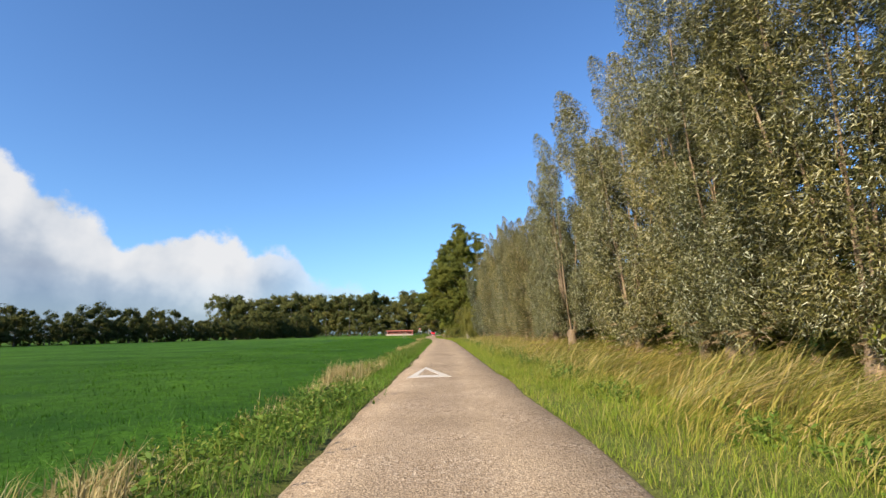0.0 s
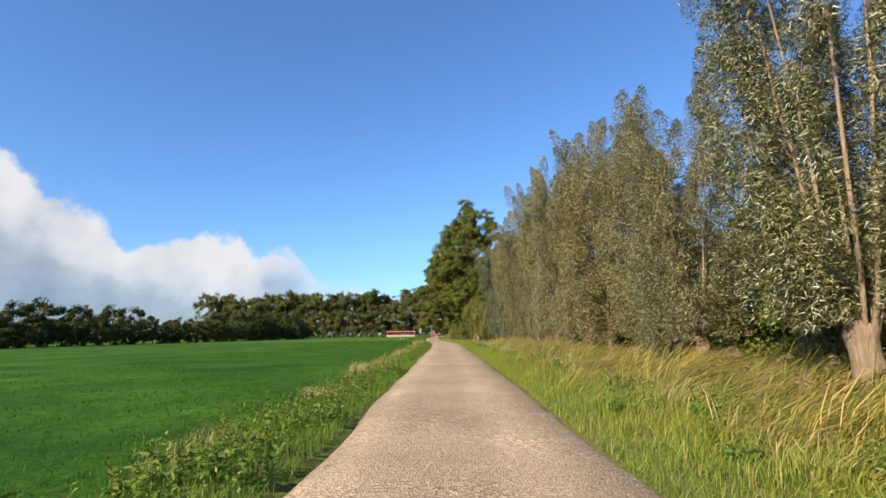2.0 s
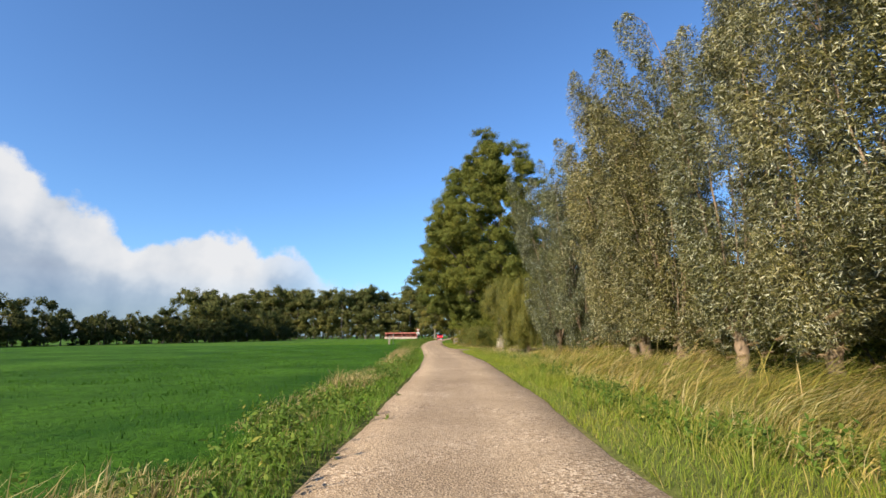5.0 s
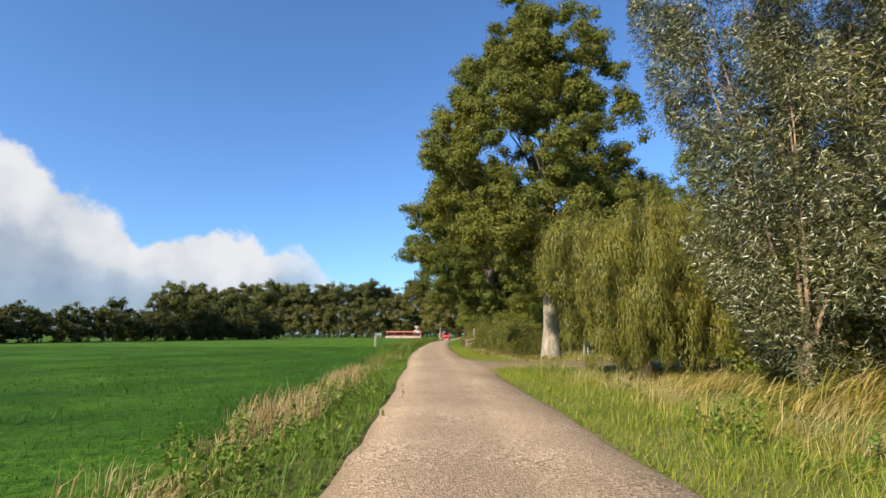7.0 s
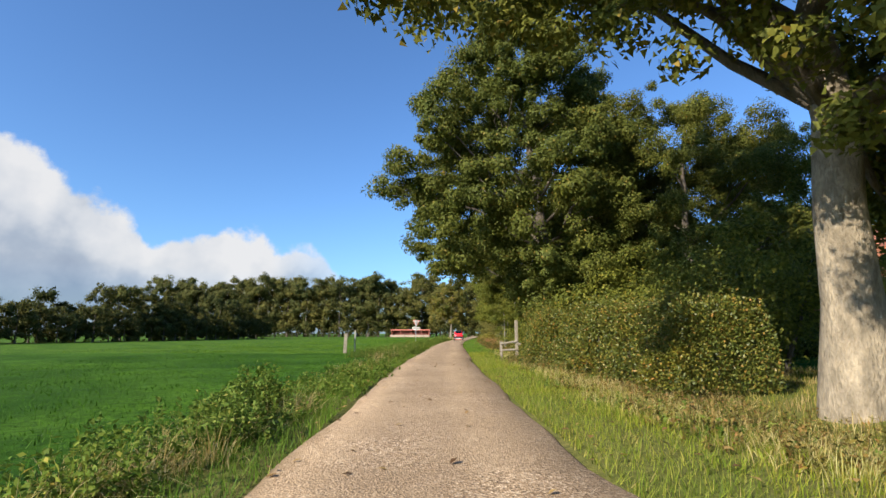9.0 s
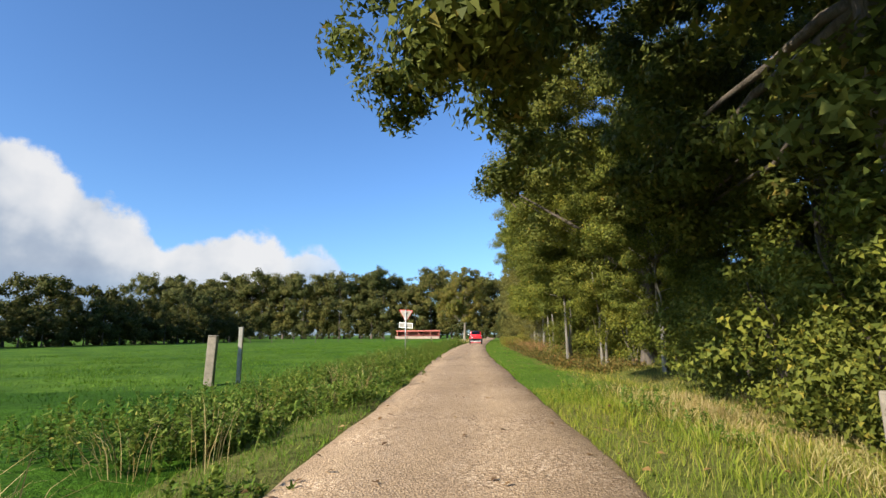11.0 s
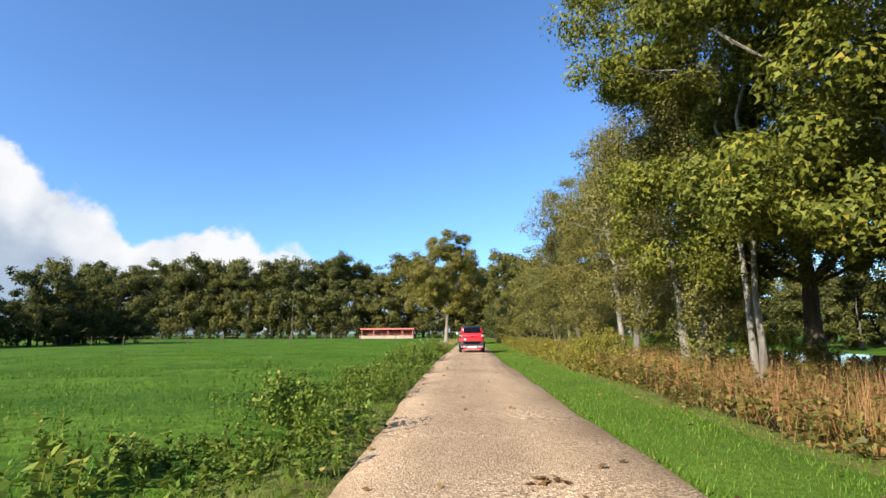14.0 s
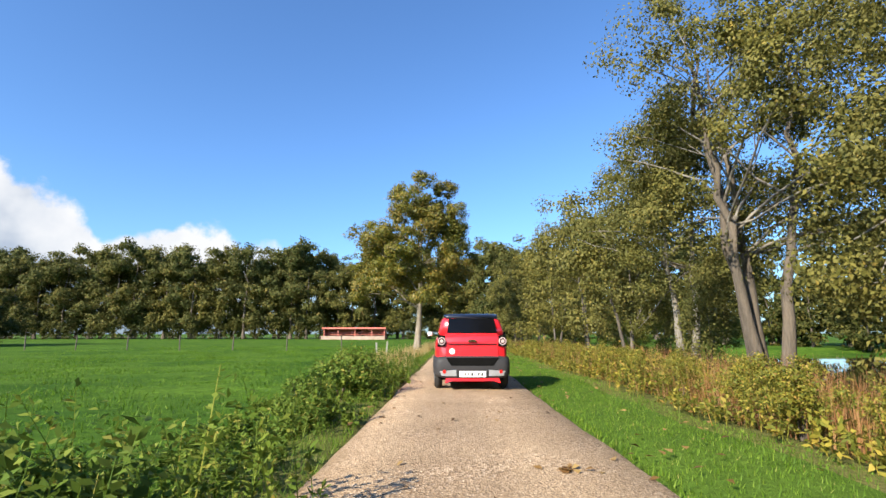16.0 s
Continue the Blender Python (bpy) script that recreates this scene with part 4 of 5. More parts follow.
def arching(name, label, d0, d1, y0, y1, tufts, per, height, width, mat, seed, wind=(0.45, -0.25), fan=0.7, shape=None, girth=0.3):
    """Tall grass in tufts whose blades fan out and bow over, as one mass."""
    rng = np.random.default_rng(seed)
    td, ty = rng.uniform(d0, d1, tufts), rng.uniform(y0, y1, tufts)
    th = height * rng.uniform(0.55, 1.15, tufts) * (shape(td, ty) if shape is not None else 1.0)
    tw = rng.normal(0, 0.3, (tufts, 2)) + wind
    held = th > 0.12
    td, ty, th, tw = td[held], ty[held], th[held], tw[held]
    at = np.repeat(np.arange(len(td)), rng.poisson(per, len(td)))
    n = len(at)
    a, r = rng.uniform(0, 2 * np.pi, n), rng.uniform(0, 1, n) ** 0.7
    out = np.stack([np.cos(a), np.sin(a)], -1) * r[:, None]
    d, y = td[at] + out[:, 0] * girth, ty[at] + out[:, 1] * girth
    h = th[at] * rng.uniform(0.5, 1.1, n)
    base = np.stack([lay(d, y), y, ground_height(d, y) - 0.03], -1)
    way = out * fan + tw[at] * rng.uniform(0.4, 1.5, (n, 1)) + rng.normal(0, 0.16, (n, 2))
    bow = np.clip(np.linalg.norm(way, axis=1), 0, 1.5)
    face = rng.uniform(0, 2 * np.pi, n)
    side = np.stack([np.cos(face), np.sin(face), 0 * face], -1) * (width / 2 * rng.uniform(0.6, 1.4, n))[:, None]
    rings = []
    for s, w in ((0.0, 0.8), (0.4, 1.0), (0.75, 0.7)):
        p = base + np.concatenate([way * (0.15 * s + 0.7 * s * s), (s - 0.38 * bow * s ** 3)[:, None] if s else np.zeros((n, 1))], 1) * h[:, None]
        rings += [p - side * w, p + side * w]
    rings.append(base + np.concatenate([way * 0.95, (1 - 0.48 * bow)[:, None]], 1) * h[:, None])
    v = np.stack(rings, 1).reshape(-1, 3)
    o = np.arange(n)[:, None] * 7
    f = np.concatenate([o + q for q in ([0, 1, 3], [0, 3, 2], [2, 3, 5], [2, 5, 4], [4, 5, 6])])
    return tagged(new(name, mesh_of(name, v, f, mat)), label, "grass", kind="stuff")


def plumes(name, label, d0, d1, y0, y1, n, seed):
    """Nodding reed heads on thin stalks, as one mass."""
    rng = np.random.default_rng(seed)
    d, y = rng.uniform(d0, d1, n), rng.uniform(y0, y1, n)
    h = rng.uniform(1.0, 1.55, n) * bank(d, y)
    d, y, h = d[h > 0.5], y[h > 0.5], h[h > 0.5]
    n = len(d)
    base = np.stack([lay(d, y), y, ground_height(d, y) - 0.03], -1)
    blow = np.stack([rng.normal(0.55, 0.15, n), rng.normal(0.1, 0.2, n), np.ones(n)], -1)
    tip = base + blow * h[:, None]
    side = np.array([0.003, 0.003, 0.0])
    stalk = np.stack([base - side, base + side, tip], 1).reshape(-1, 3)
    at = np.repeat(np.arange(n), 26)
    u = rng.uniform(0, 1, (len(at), 1))
    hair = tip[at] + np.stack([0.16 + 0 * u[:, 0], 0 * u[:, 0], 0.08 - 0.05 * u[:, 0]], -1) * (u - 0.45) + rng.normal(0, 0.008, (len(at), 3))
    way = rng.normal(0, 0.5, (len(at), 3)) + [1.1, 0.1, -0.35]
    v, f = joined([(stalk, np.arange(3 * n).reshape(n, 3)), slips(hair, way, 0.085, 0.014, rng)])
    return tagged(new(name, mesh_of(name, v, f, REED_PLUME)), label, "reeds", kind="stuff")


def weeds(name, label, d0, d1, y0, y1, n, height, size, mat, seed, per=12, tufts=0, lean=(0, 0), shape=None):
    """Leafy stems, as one mass."""
    rng = np.random.default_rng(seed)
    d, y = rng.uniform(d0, d1, n), rng.uniform(y0, y1, n)
    h = height * rng.uniform(0.4, 1.2, n)
    if tufts:
        td, ty, ts = rng.uniform(d0, d1, tufts), rng.uniform(y0, y1, tufts), rng.uniform(0.55, 1.25, tufts)
        at = rng.integers(0, tufts, n)
        d, y, h = td[at] + rng.normal(0, 0.2, n), ty[at] + rng.normal(0, 0.3, n), h * ts[at]
    if shape is not None:
        h = h * shape(d, y)
    base = np.stack([lay(d, y), y, ground_height(d, y) - 0.03], -1)
    tip = base + np.stack([rng.normal(lean[0], 0.16, n), rng.normal(lean[1], 0.16, n), np.ones(n)], -1) * h[:, None]
    a = rng.uniform(0, 2 * np.pi, n)
    side = np.stack([np.cos(a), np.sin(a), 0 * a], -1) * 0.006
    sv = np.stack([base - side, base + side, tip + side * 0.3, tip - side * 0.3], 1).reshape(-1, 3)
    t = rng.uniform(0.2, 1.0, (n, per))
    at = (base[:, None] + (tip - base)[:, None] * t[..., None]).reshape(-1, 3)
    way = rng.normal(size=(n * per, 3)) * [1, 1, 0.6] + [0, 0, 0.35]
    lv, lf = leaves(at, way, size[0], size[1], rng, up=1.0)
    v, f = joined([(sv, np.arange(4 * n).reshape(n, 4)), (lv, lf)])
    return tagged(new(name, mesh_of(name, v, f, mat)), label, "weeds", kind="stuff")


patchy = lambda d, y: np.clip(0.6 + 0.45 * np.sin(y * 0.45 + 1.7 * np.sin(y * 0.13)) + 0.3 * np.sin(y * 1.3 + d), 0.1, 1.25)
open_drive = lambda d, y: np.where(on_drive(d, y + 0.3 * np.sin(d * 3)), 0.0, 1.0 - 0.5 * np.clip((y - 112) / 9, 0, 1))
bank = lambda d, y: np.clip((d - 2.0 - 2.4 * np.clip((y - 61) / 9, 0, 1)) / 2.2, 0.12, 1.0) * np.clip((80.0 - y) / 3, 0.0, 1.0) * (0.8 + 0.25 * np.sin(y * 0.8 + d) + 0.15 * np.sin(y * 2.1))
rank = lambda d, y: np.clip(0.75 + 0.3 * np.sin(y * 0.6) + 0.3 * np.sin(y * 1.7 + 1.3 * d), 0.3, 1.1) * np.interp(y, [92, 105, 117], [0.45, 0.6, 1.0]) * np.where((d < -2.9) & ((y < 106) | (y > 139)), 0.25, 1.0)

blades("field_grass", "short lush green pasture grass", -16, -2.5, -4, 112, 100000, 0.085, 0.008, GRASS_FIELD, 201, spread=1.0)
blades("meadow_grass", "light green uneven meadow grass", -18, -3.0, 112, 196, 90000, 0.065, 0.012, GRASS_MEADOW, 212, spread=1.1)
blades("verge_grass", "green roadside grass along the lane edge", -2.7, -1.36, -4, 196, 150000, 0.18, 0.0048, GRASS_MOWN, 202, spread=1.0, shape=lambda d, y: np.interp(y, [90, 100], [1.0, 0.6]))
blades("verge_grass", "rough green grass along the lane edge", 1.32, 3.3, -4, 112, 180000, 0.13, 0.0042, GRASS_LUSH, 203, spread=1.1, shape=open_drive)
blades("mown_grass", "smooth mown bright green grass along the lane edge", 1.30, 3.1, 110, 196, 110000, 0.062, 0.007, GRASS_MOWN, 233, spread=0.9)
blades("dry_grass", "blond dry grass tufts along the pasture edge", -3.0, -2.1, -4, 84, 30000, 0.34, 0.005, GRASS_DRY, 204, lean=(0.15, -0.1), spread=0.9, tufts=620, shape=patchy, bent=True)
arching("dry_grass", "straw-coloured tufts on the pasture's edge", -3.0, -2.15, -4, 84, 440, 30, 0.40, 0.008, GRASS_STRAW, 225, wind=(0.15, -0.15), shape=patchy, girth=0.2)
arching("dry_grass", "straw-coloured tufts among roadside weeds", -3.1, -2.0, 84, 113, 140, 30, 0.44, 0.008, GRASS_STRAW, 235, wind=(0.15, -0.15), shape=patchy, girth=0.2)
arching("dry_grass", "bleached clumps of straw on the pasture's edge", -2.8, -1.9, 79, 91, 40, 95, 0.48, 0.006, GRASS_STRAW, 241, wind=(0.5, -0.3), girth=0.3)
weeds("nettles", "low green weeds between the dry grass", -2.6, -1.6, -4, 94, 3400, 0.34, (0.065, 0.032), WEED, 205, 15, tufts=260)
weeds("nettles", "dense green nettles beside the lane", -3.4, -1.5, 92, 168, 5000, 0.62, (0.068, 0.034), WEED, 206, 27, tufts=340, shape=rank)
blades("dry_grass", "dry grass beside the lane", -3.3, -1.8, 160, 196, 6000, 0.5, 0.005, GRASS_DRY, 207, spread=0.7, tufts=160, bent=True)
arching("reeds", "tall wind-bent reeds between lane and willows", 2.6, 6.6, -4, 80, 1450, 46, 1.6, 0.012, GRASS_REED, 208, wind=(1.8, 0.15), fan=0.5, shape=bank)
arching("reeds", "blond dry reeds leaning over in the wind", 3.2, 6.6, -4, 80, 240, 34, 1.5, 0.009, GRASS_STRAW, 222, wind=(1.8, 0.2), fan=0.5, shape=bank)
plumes("reed_plumes", "brown feathery reed plumes nodding over the bank", 3.4, 6.8, -4, 80, 520, 240)
arching("tussock_grass", "fresh green tussocks on the lane's bank", 1.6, 3.6, -4, 80, 700, 34, 0.34, 0.006, GRASS_LUSH, 231, wind=(0.2, -0.2), girth=0.22)
arching("tussock_grass", "yellow-green tussocks on the lane's bank", 2.0, 4.2, -4, 80, 850, 34, 0.45, 0.006, GRASS_VERGE, 223, wind=(0.7, 0.0), girth=0.22)
arching("dry_grass", "straw-coloured tussocks on the lane's bank", 2.6, 4.6, 15, 80, 230, 26, 0.6, 0.008, GRASS_STRAW, 224, girth=0.22)
weeds("low_weeds", "green weeds at the foot of the reeds", 2.2, 5.0, -4, 78, 2400, 0.32, (0.07, 0.034), WEED, 214, 12, tufts=120)
weeds("tall_weeds", "brownish withering weeds under the trees", 3.0, 6.0, 119, 146, 2600, 0.7, (0.085, 0.048), WEED_RUST, 234, 12, shape=lambda d, y: rank(d, y) * np.interp(y, [119, 140], [0.6, 1.0]))
weeds("tall_weeds", "yellowing tall weeds along the ditch", 2.95, 6.0, 141, 196, 4600, 0.75, (0.085, 0.048), WEED_GOLD, 209, 12, shape=lambda d, y: rank(d, y) * np.interp(y, [119, 140], [0.55, 1.0]))
blades("seed_stems", "rusty brown seed stems along the ditch", 3.6, 6.6, 131, 196, 30000, 0.75, 0.006, RUST_STEM, 210, spread=0.4)
blades("rough_grass", "rough grass under the oaks", 2.8, 10.5, 86.5, 121, 36000, 0.16, 0.006, GRASS_VERGE, 211, spread=0.8)
blades("dry_grass", "dry straw-coloured grass under the oak", 3.2, 9.5, 86.6, 112, 11000, 0.2, 0.005, GRASS_DRY, 215, spread=0.9, tufts=200, bent=True)
weeds("nettles", "clump of tall green weeds beside the pasture", -3.0, -2.1, 84, 92, 600, 0.42, (0.058, 0.03), WEED, 216, 24, tufts=26)
blades("field_tussocks", "longer darker grass tussocks in the pasture", -14, -2.6, -4, 112, 30000, 0.12, 0.006, GRASS_FIELD, 217, spread=1.2, tufts=2200)
blades("field_tussocks", "longer grass tussocks in the meadow", -20, -3.2, 112, 196, 26000, 0.12, 0.009, GRASS_MEADOW, 218, spread=1.0, tufts=1800)
weeds("nettles", "broad patch of green nettles at the pasture corner", -4.4, -3.2, 106, 126, 800, 0.4, (0.06, 0.032), WEED, 220, 20)
arching("dry_grass", "bleached grass and dry weeds beside the hedge", 2.6, 5.2, 86.4, 112, 900, 30, 0.30, 0.006, GRASS_STRAW, 226, wind=(0.15, -0.1), girth=0.3)
weeds("withered_weeds", "withered brown weeds beside the hedge", 2.6, 5.4, 86.6, 104, 1100, 0.34, (0.055, 0.03), WEED_RUST, 242, 14, tufts=110)
arching("tussock_grass", "green tussocks beside the hedge", 1.8, 5.2, 86.4, 114, 320, 22, 0.26, 0.01, GRASS_LUSH, 227, wind=(0.1, -0.1), girth=0.25)
weeds("low_weeds", "green weeds at the hedge's foot", 2.4, 4.8, 87, 112, 600, 0.24, (0.055, 0.03), WEED, 228, 14, tufts=70)
arching("field_tussocks", "dark uneven tussocks in the meadow", -26, -3.4, 113, 196, 1300, 18, 0.2, 0.014, GRASS_MEADOW, 229, wind=(0.1, -0.1), girth=0.45)


def litter():
    """Dead leaves on the lane's edges and the mown verge, as one mass."""
    rng = np.random.default_rng(240)
    n = 900
    y = rng.uniform(86, 176, n)
    d = np.where(rng.random(n) < 0.55, rng.uniform(0.95, 2.8, n), np.where(rng.random(n) < 0.5, rng.uniform(-1.5, -1.0, n), rng.uniform(-1.0, 1.0, n)))
    for at_d, at_y in ((0.62, 151.6), (0.25, 133.0)):
        y, d = np.append(y, at_y + rng.normal(0, 0.05, 14)), np.append(d, at_d + rng.normal(0, 0.09, 14))
    n = len(y)
    z = np.where(np.abs(d) < HALF, 0.03 - 0.025 * np.clip(np.abs(d) / HALF, 0, 1) ** 2, ground_height(d, y) + 0.07)
    base = np.stack([lay(d, y), y, z], -1)
    a = rng.uniform(0, 2 * np.pi, n)
    way = np.stack([np.cos(a), np.sin(a), rng.uniform(0.0, 0.35, n)], -1)
    v, f = leaves(base, way, 0.085, 0.06, rng, up=3.0)
    tagged(new("fallen_leaves", mesh_of("fallen_leaves", v, f, LEAF_DEAD)), "dry brown fallen leaves on lane and verge", "leaves", kind="stuff")


litter()
arching("dry_grass", "dry brown stalks among the nettles", -3.2, -1.9, 101, 125, 60, 12, 0.7, 0.006, GRASS_DRY, 232, wind=(0.1, -0.05), fan=0.35, girth=0.25)


# ---- clouds, far off ----
def build_clouds():
    """A far curved sheet of cumulus low in the sky, ragged by noise."""
    m, nodes, link, s = nodes_of("cloud_vapour")
    uv = nodes.new("ShaderNodeUVMap").outputs[0]
    sep = nodes.new("ShaderNodeSeparateXYZ")
    link(uv, sep.inputs[0])
    top = nodes.new("ShaderNodeFloatCurve")
    curve = top.mapping.curves[0]
    spots = [(0.0, 0.5), (0.3, 0.72), (0.44, 0.66), (0.4675, 0.60), (0.52, 0.51), (0.56, 0.44), (0.58, 0.365), (0.6, 0.40), (0.65, 0.435), (0.705, 0.43), (0.735, 0.36), (0.769, 0.375), (0.8225, 0.27), (0.9, 0.2), (1.0, 0.1)]
    curve.points[0].location, curve.points[1].location = spots[0], spots[-1]
    for p in spots[1:-1]:
        curve.points.new(*p)
    top.mapping.update()
    link(sep.outputs[0], top.inputs["Value"])
    stretch = nodes.new("ShaderNodeMapping")
    stretch.inputs["Scale"].default_value = (3.2, 1.0, 1.0)
    link(uv, stretch.inputs["Vector"])
    puff = noise_node(nodes, link, stretch.outputs[0], 6.0, 8, 0.58)
    soft = noise_node(nodes, link, stretch.outputs[0], 2.4, 5, 0.5)

    def math_node(op, a, b, c=None):
        n = nodes.new("ShaderNodeMath")
        n.operation = op
        for value, slot in zip((a, b, c), n.inputs):
            if value is None:
                continue
            if isinstance(value, (int, float)):
                slot.default_value = value
            else:
                link(value, slot)
        return n.outputs[0]

    rise = math_node("SUBTRACT", top.outputs[0], sep.outputs[1])
    ragged = math_node("MULTIPLY_ADD", math_node("SUBTRACT", puff.outputs["Fac"], 0.5), 0.22, rise)
    cover = nodes.new("ShaderNodeMapRange")
    cover.interpolation_type = "SMOOTHSTEP"
    cover.inputs["From Min"].default_value, cover.inputs["From Max"].default_value = -0.012, 0.035
    link(ragged, cover.inputs["Value"])
    thin = nodes.new("ShaderNodeMapRange")
    thin.inputs["From Min"].default_value, thin.inputs["From Max"].default_value = 0.98, 0.72
    link(sep.outputs[0], thin.inputs["Value"])
    low = nodes.new("ShaderNodeMapRange")
    low.inputs["From Min"].default_value, low.inputs["From Max"].default_value = 0.0, 0.28
    low.inputs["To Min"].default_value, low.inputs["To Max"].default_value = 0.6, 0.97
    link(sep.outputs[1], low.inputs["Value"])
    alpha = math_node("MULTIPLY", math_node("MULTIPLY", cover.outputs[0], thin.outputs[0]), low.outputs[0])
    shade = math_node("ADD", math_node("MULTIPLY_ADD", soft.outputs["Fac"], 1.7, -0.08), math_node("MULTIPLY", rise, -1.25))
    col = ramp(nodes, [(0.22, (0.30, 0.37, 0.50)), (0.45, (0.46, 0.53, 0.64)), (0.62, (0.74, 0.77, 0.82)), (0.8, (0.90, 0.90, 0.91))])
    link(shade, col.inputs[0])
    glow, clear, mix = nodes.new("ShaderNodeEmission"), nodes.new("ShaderNodeBsdfTransparent"), nodes.new("ShaderNodeMixShader")
    glow.inputs["Strength"].default_value = 0.5
    link(col.outputs[0], glow.inputs["Color"])
    link(alpha, mix.inputs[0])
    link(clear.outputs[0], mix.inputs[1])
    link(glow.outputs[0], mix.inputs[2])
    link(mix.outputs[0], nodes["Material Output"].inputs["Surface"])
    az, el = np.meshgrid(np.radians(np.linspace(-80, 0, 61)), np.radians(np.linspace(-0.5, 25.5, 14)))
    v = np.stack([3300 * np.sin(az), 100 + 3300 * np.cos(az), 3300 * np.tan(el)], -1).reshape(-1, 3)
    uvs = np.stack([(np.degrees(az) + 80) / 80, (np.degrees(el) + 0.5) / 26], -1).reshape(-1, 2)
    i, j = np.meshgrid(np.arange(13), np.arange(60), indexing="ij")
    f = np.stack([i * 61 + j, i * 61 + j + 1, (i + 1) * 61 + j + 1, (i + 1) * 61 + j], -1).reshape(-1, 4)
    me = mesh_of("cloud_backdrop", v, f, m, True, uv=uvs)
    tagged(new("cloud_backdrop", me), "bank of white and grey cumulus low in a blue sky", "clouds", kind="structure")


build_clouds()


# ---- things beside the lane ----
def build_triangle():
    """Hollow white warning triangle painted on the lane."""
    yb, yt, cx0, cx1 = 12.17, 15.7, -0.34, -0.54
    outer = [(cx0 - 0.53, yb), (cx0 + 0.53, yb), (cx1, yt)]
    inner = [(cx0 - 0.30, yb + 0.52), (cx0 + 0.25, yb + 0.52), (cx1 + 0.01, yt - 0.78)]
    bm = bmesh.new()
    z = lambda x: 0.025 * (1 - min(1, abs((x - 0.13) / HALF)) ** 2)
    rim = [[bm.verts.new((x, y, z(x) + h)) for x, y in loop] for loop, h in ((outer, 0.006), (inner, 0.006), (outer, -0.01), (inner, -0.01))]
    for i in range(3):
        j = (i + 1) % 3
        bm.faces.new((rim[0][i], rim[0][j], rim[1][j], rim[1][i]))
        bm.faces.new((rim[2][i], rim[2][j], rim[0][j], rim[0][i]))
        bm.faces.new((rim[1][i], rim[1][j], rim[3][j], rim[3][i]))
    me = bpy.data.meshes.new("road_marking")
    bm.to_mesh(me)
    bm.free()
    me.materials.append(LINE_WHITE)
    tagged(new("road_marking", me), "hollow white triangle painted on the asphalt", "road marking", kind="structure")


def build_sign(x, y, turn):
    sign = thing("give_way_sign", "give-way sign on a grey pole seen from its bare back", "traffic sign", pose(x, y, 0, 9.0, 4.0, turn))
    part("pole", rod((0, 0, -0.3), (0, 0, 2.16), 0.024, sides=14), GREY_STEEL, sign, "galvanised pole", True)

    def plate(half, top, bottom, y0, y1):
        bm = bmesh.new()
        front = [bm.verts.new((px, y0, pz)) for px, pz in ((-half, top), (half, top), (0, bottom))]
        back = [bm.verts.new((v.co.x, y1, v.co.z)) for v in front]
        bm.faces.new(front[::-1])
        bm.faces.new(back)
        for i in range(3):
            bm.faces.new((front[i], front[(i + 1) % 3], back[(i + 1) % 3], back[i]))
        bmesh.ops.bevel(bm, geom=[e for e in bm.edges if abs(e.verts[0].co.y - e.verts[1].co.y) > 0.005], offset=0.025, segments=3, affect="EDGES")
        return bm

    part("rim", plate(0.325, 2.14, 1.60, 0.036, 0.06), SIGN_RED, sign, "red folded rim")
    part("plate", plate(0.29, 2.118, 1.633, 0.03, 0.045), SIGN_BACK, sign, "bare aluminium back")
    part("sub_plate", box(-0.31, 0.31, 0.034, 0.05, 1.375, 1.585, 0.008), SIGN_BACK, sign, "blank rectangular back plate")
    for z0, z1 in ((1.365, 1.387), (1.572, 1.594)):
        part("edge_strip", box(-0.315, 0.315, 0.028, 0.054, z0, z1, 0.004), WHITE_PAINT, sign)
    for x0 in (-0.315, 0.293):
        part("edge_strip", box(x0, x0 + 0.022, 0.028, 0.054, 1.388, 1.571, 0.004), WHITE_PAINT, sign)
    for z in (2.05, 1.76, 1.48):
        part("clamp", box(-0.05, 0.05, -0.036, 0.03, z - 0.02, z + 0.02, 0.006), GREY_STEEL, sign)


def build_hedge():
    rng = np.random.default_rng(303)
    n = 84000
    end = rng.random(n) < 0.09
    y = np.where(end, 92.8 + rng.exponential(0.16, n), rng.uniform(92.8, 101.4, n))
    top = 1.44 + 0.17 * np.abs(np.sin(y * 1.25)) + 0.08 * np.sin(y * 3.1 + 1) + rng.exponential(0.1, n)
    u, w = rng.uniform(-1, 1, n), rng.uniform(0, 1, n)
    side = np.where(end, 3, rng.integers(0, 3, n))
    u = np.where(side == 0, -1 + rng.exponential(0.14, n), np.where(side == 1, 1 - rng.exponential(0.14, n), u))
    w = np.where(side == 2, 1 - rng.exponential(0.08, n), w)
    bulge = 0.95 + 0.22 * np.sin(y * 1.9 + w * 2) + 0.10 * np.sin(y * 4.3 + w * 4)
    x = lay(np.interp(y, [92, 101.4], [5.6, 3.55]) + u * 0.75 * bulge * np.clip(1.25 - 0.5 * np.clip(w, 0, 1) ** 2, 0.6, 1.2), y)
    base = np.stack([x, y, np.clip(w, 0.02, 1.1) * top], -1)
    way = rng.normal(size=(n, 3)) + np.stack([u, 0 * u, w], -1) * 0.8
    hedge = thing("hedge", "clipped hornbeam hedge turning yellow-green, beside an oak", "hedge")
    child("foliage", mesh_of("foliage", *leaves(base, way, 0.062, 0.042, rng), LEAF_HEDGE), hedge)
    for q in np.arange(93.1, 101.3, 0.7):
        px = float(lay(np.interp(q, [92, 101.4], [5.6, 3.55]), q))
        child("stem", mesh_of("stem", *tube([[px, q, -0.1], [px + 0.05, q + 0.05, 1.3]], [0.025, 0.012], 5), BARK_DARK, True), hedge)


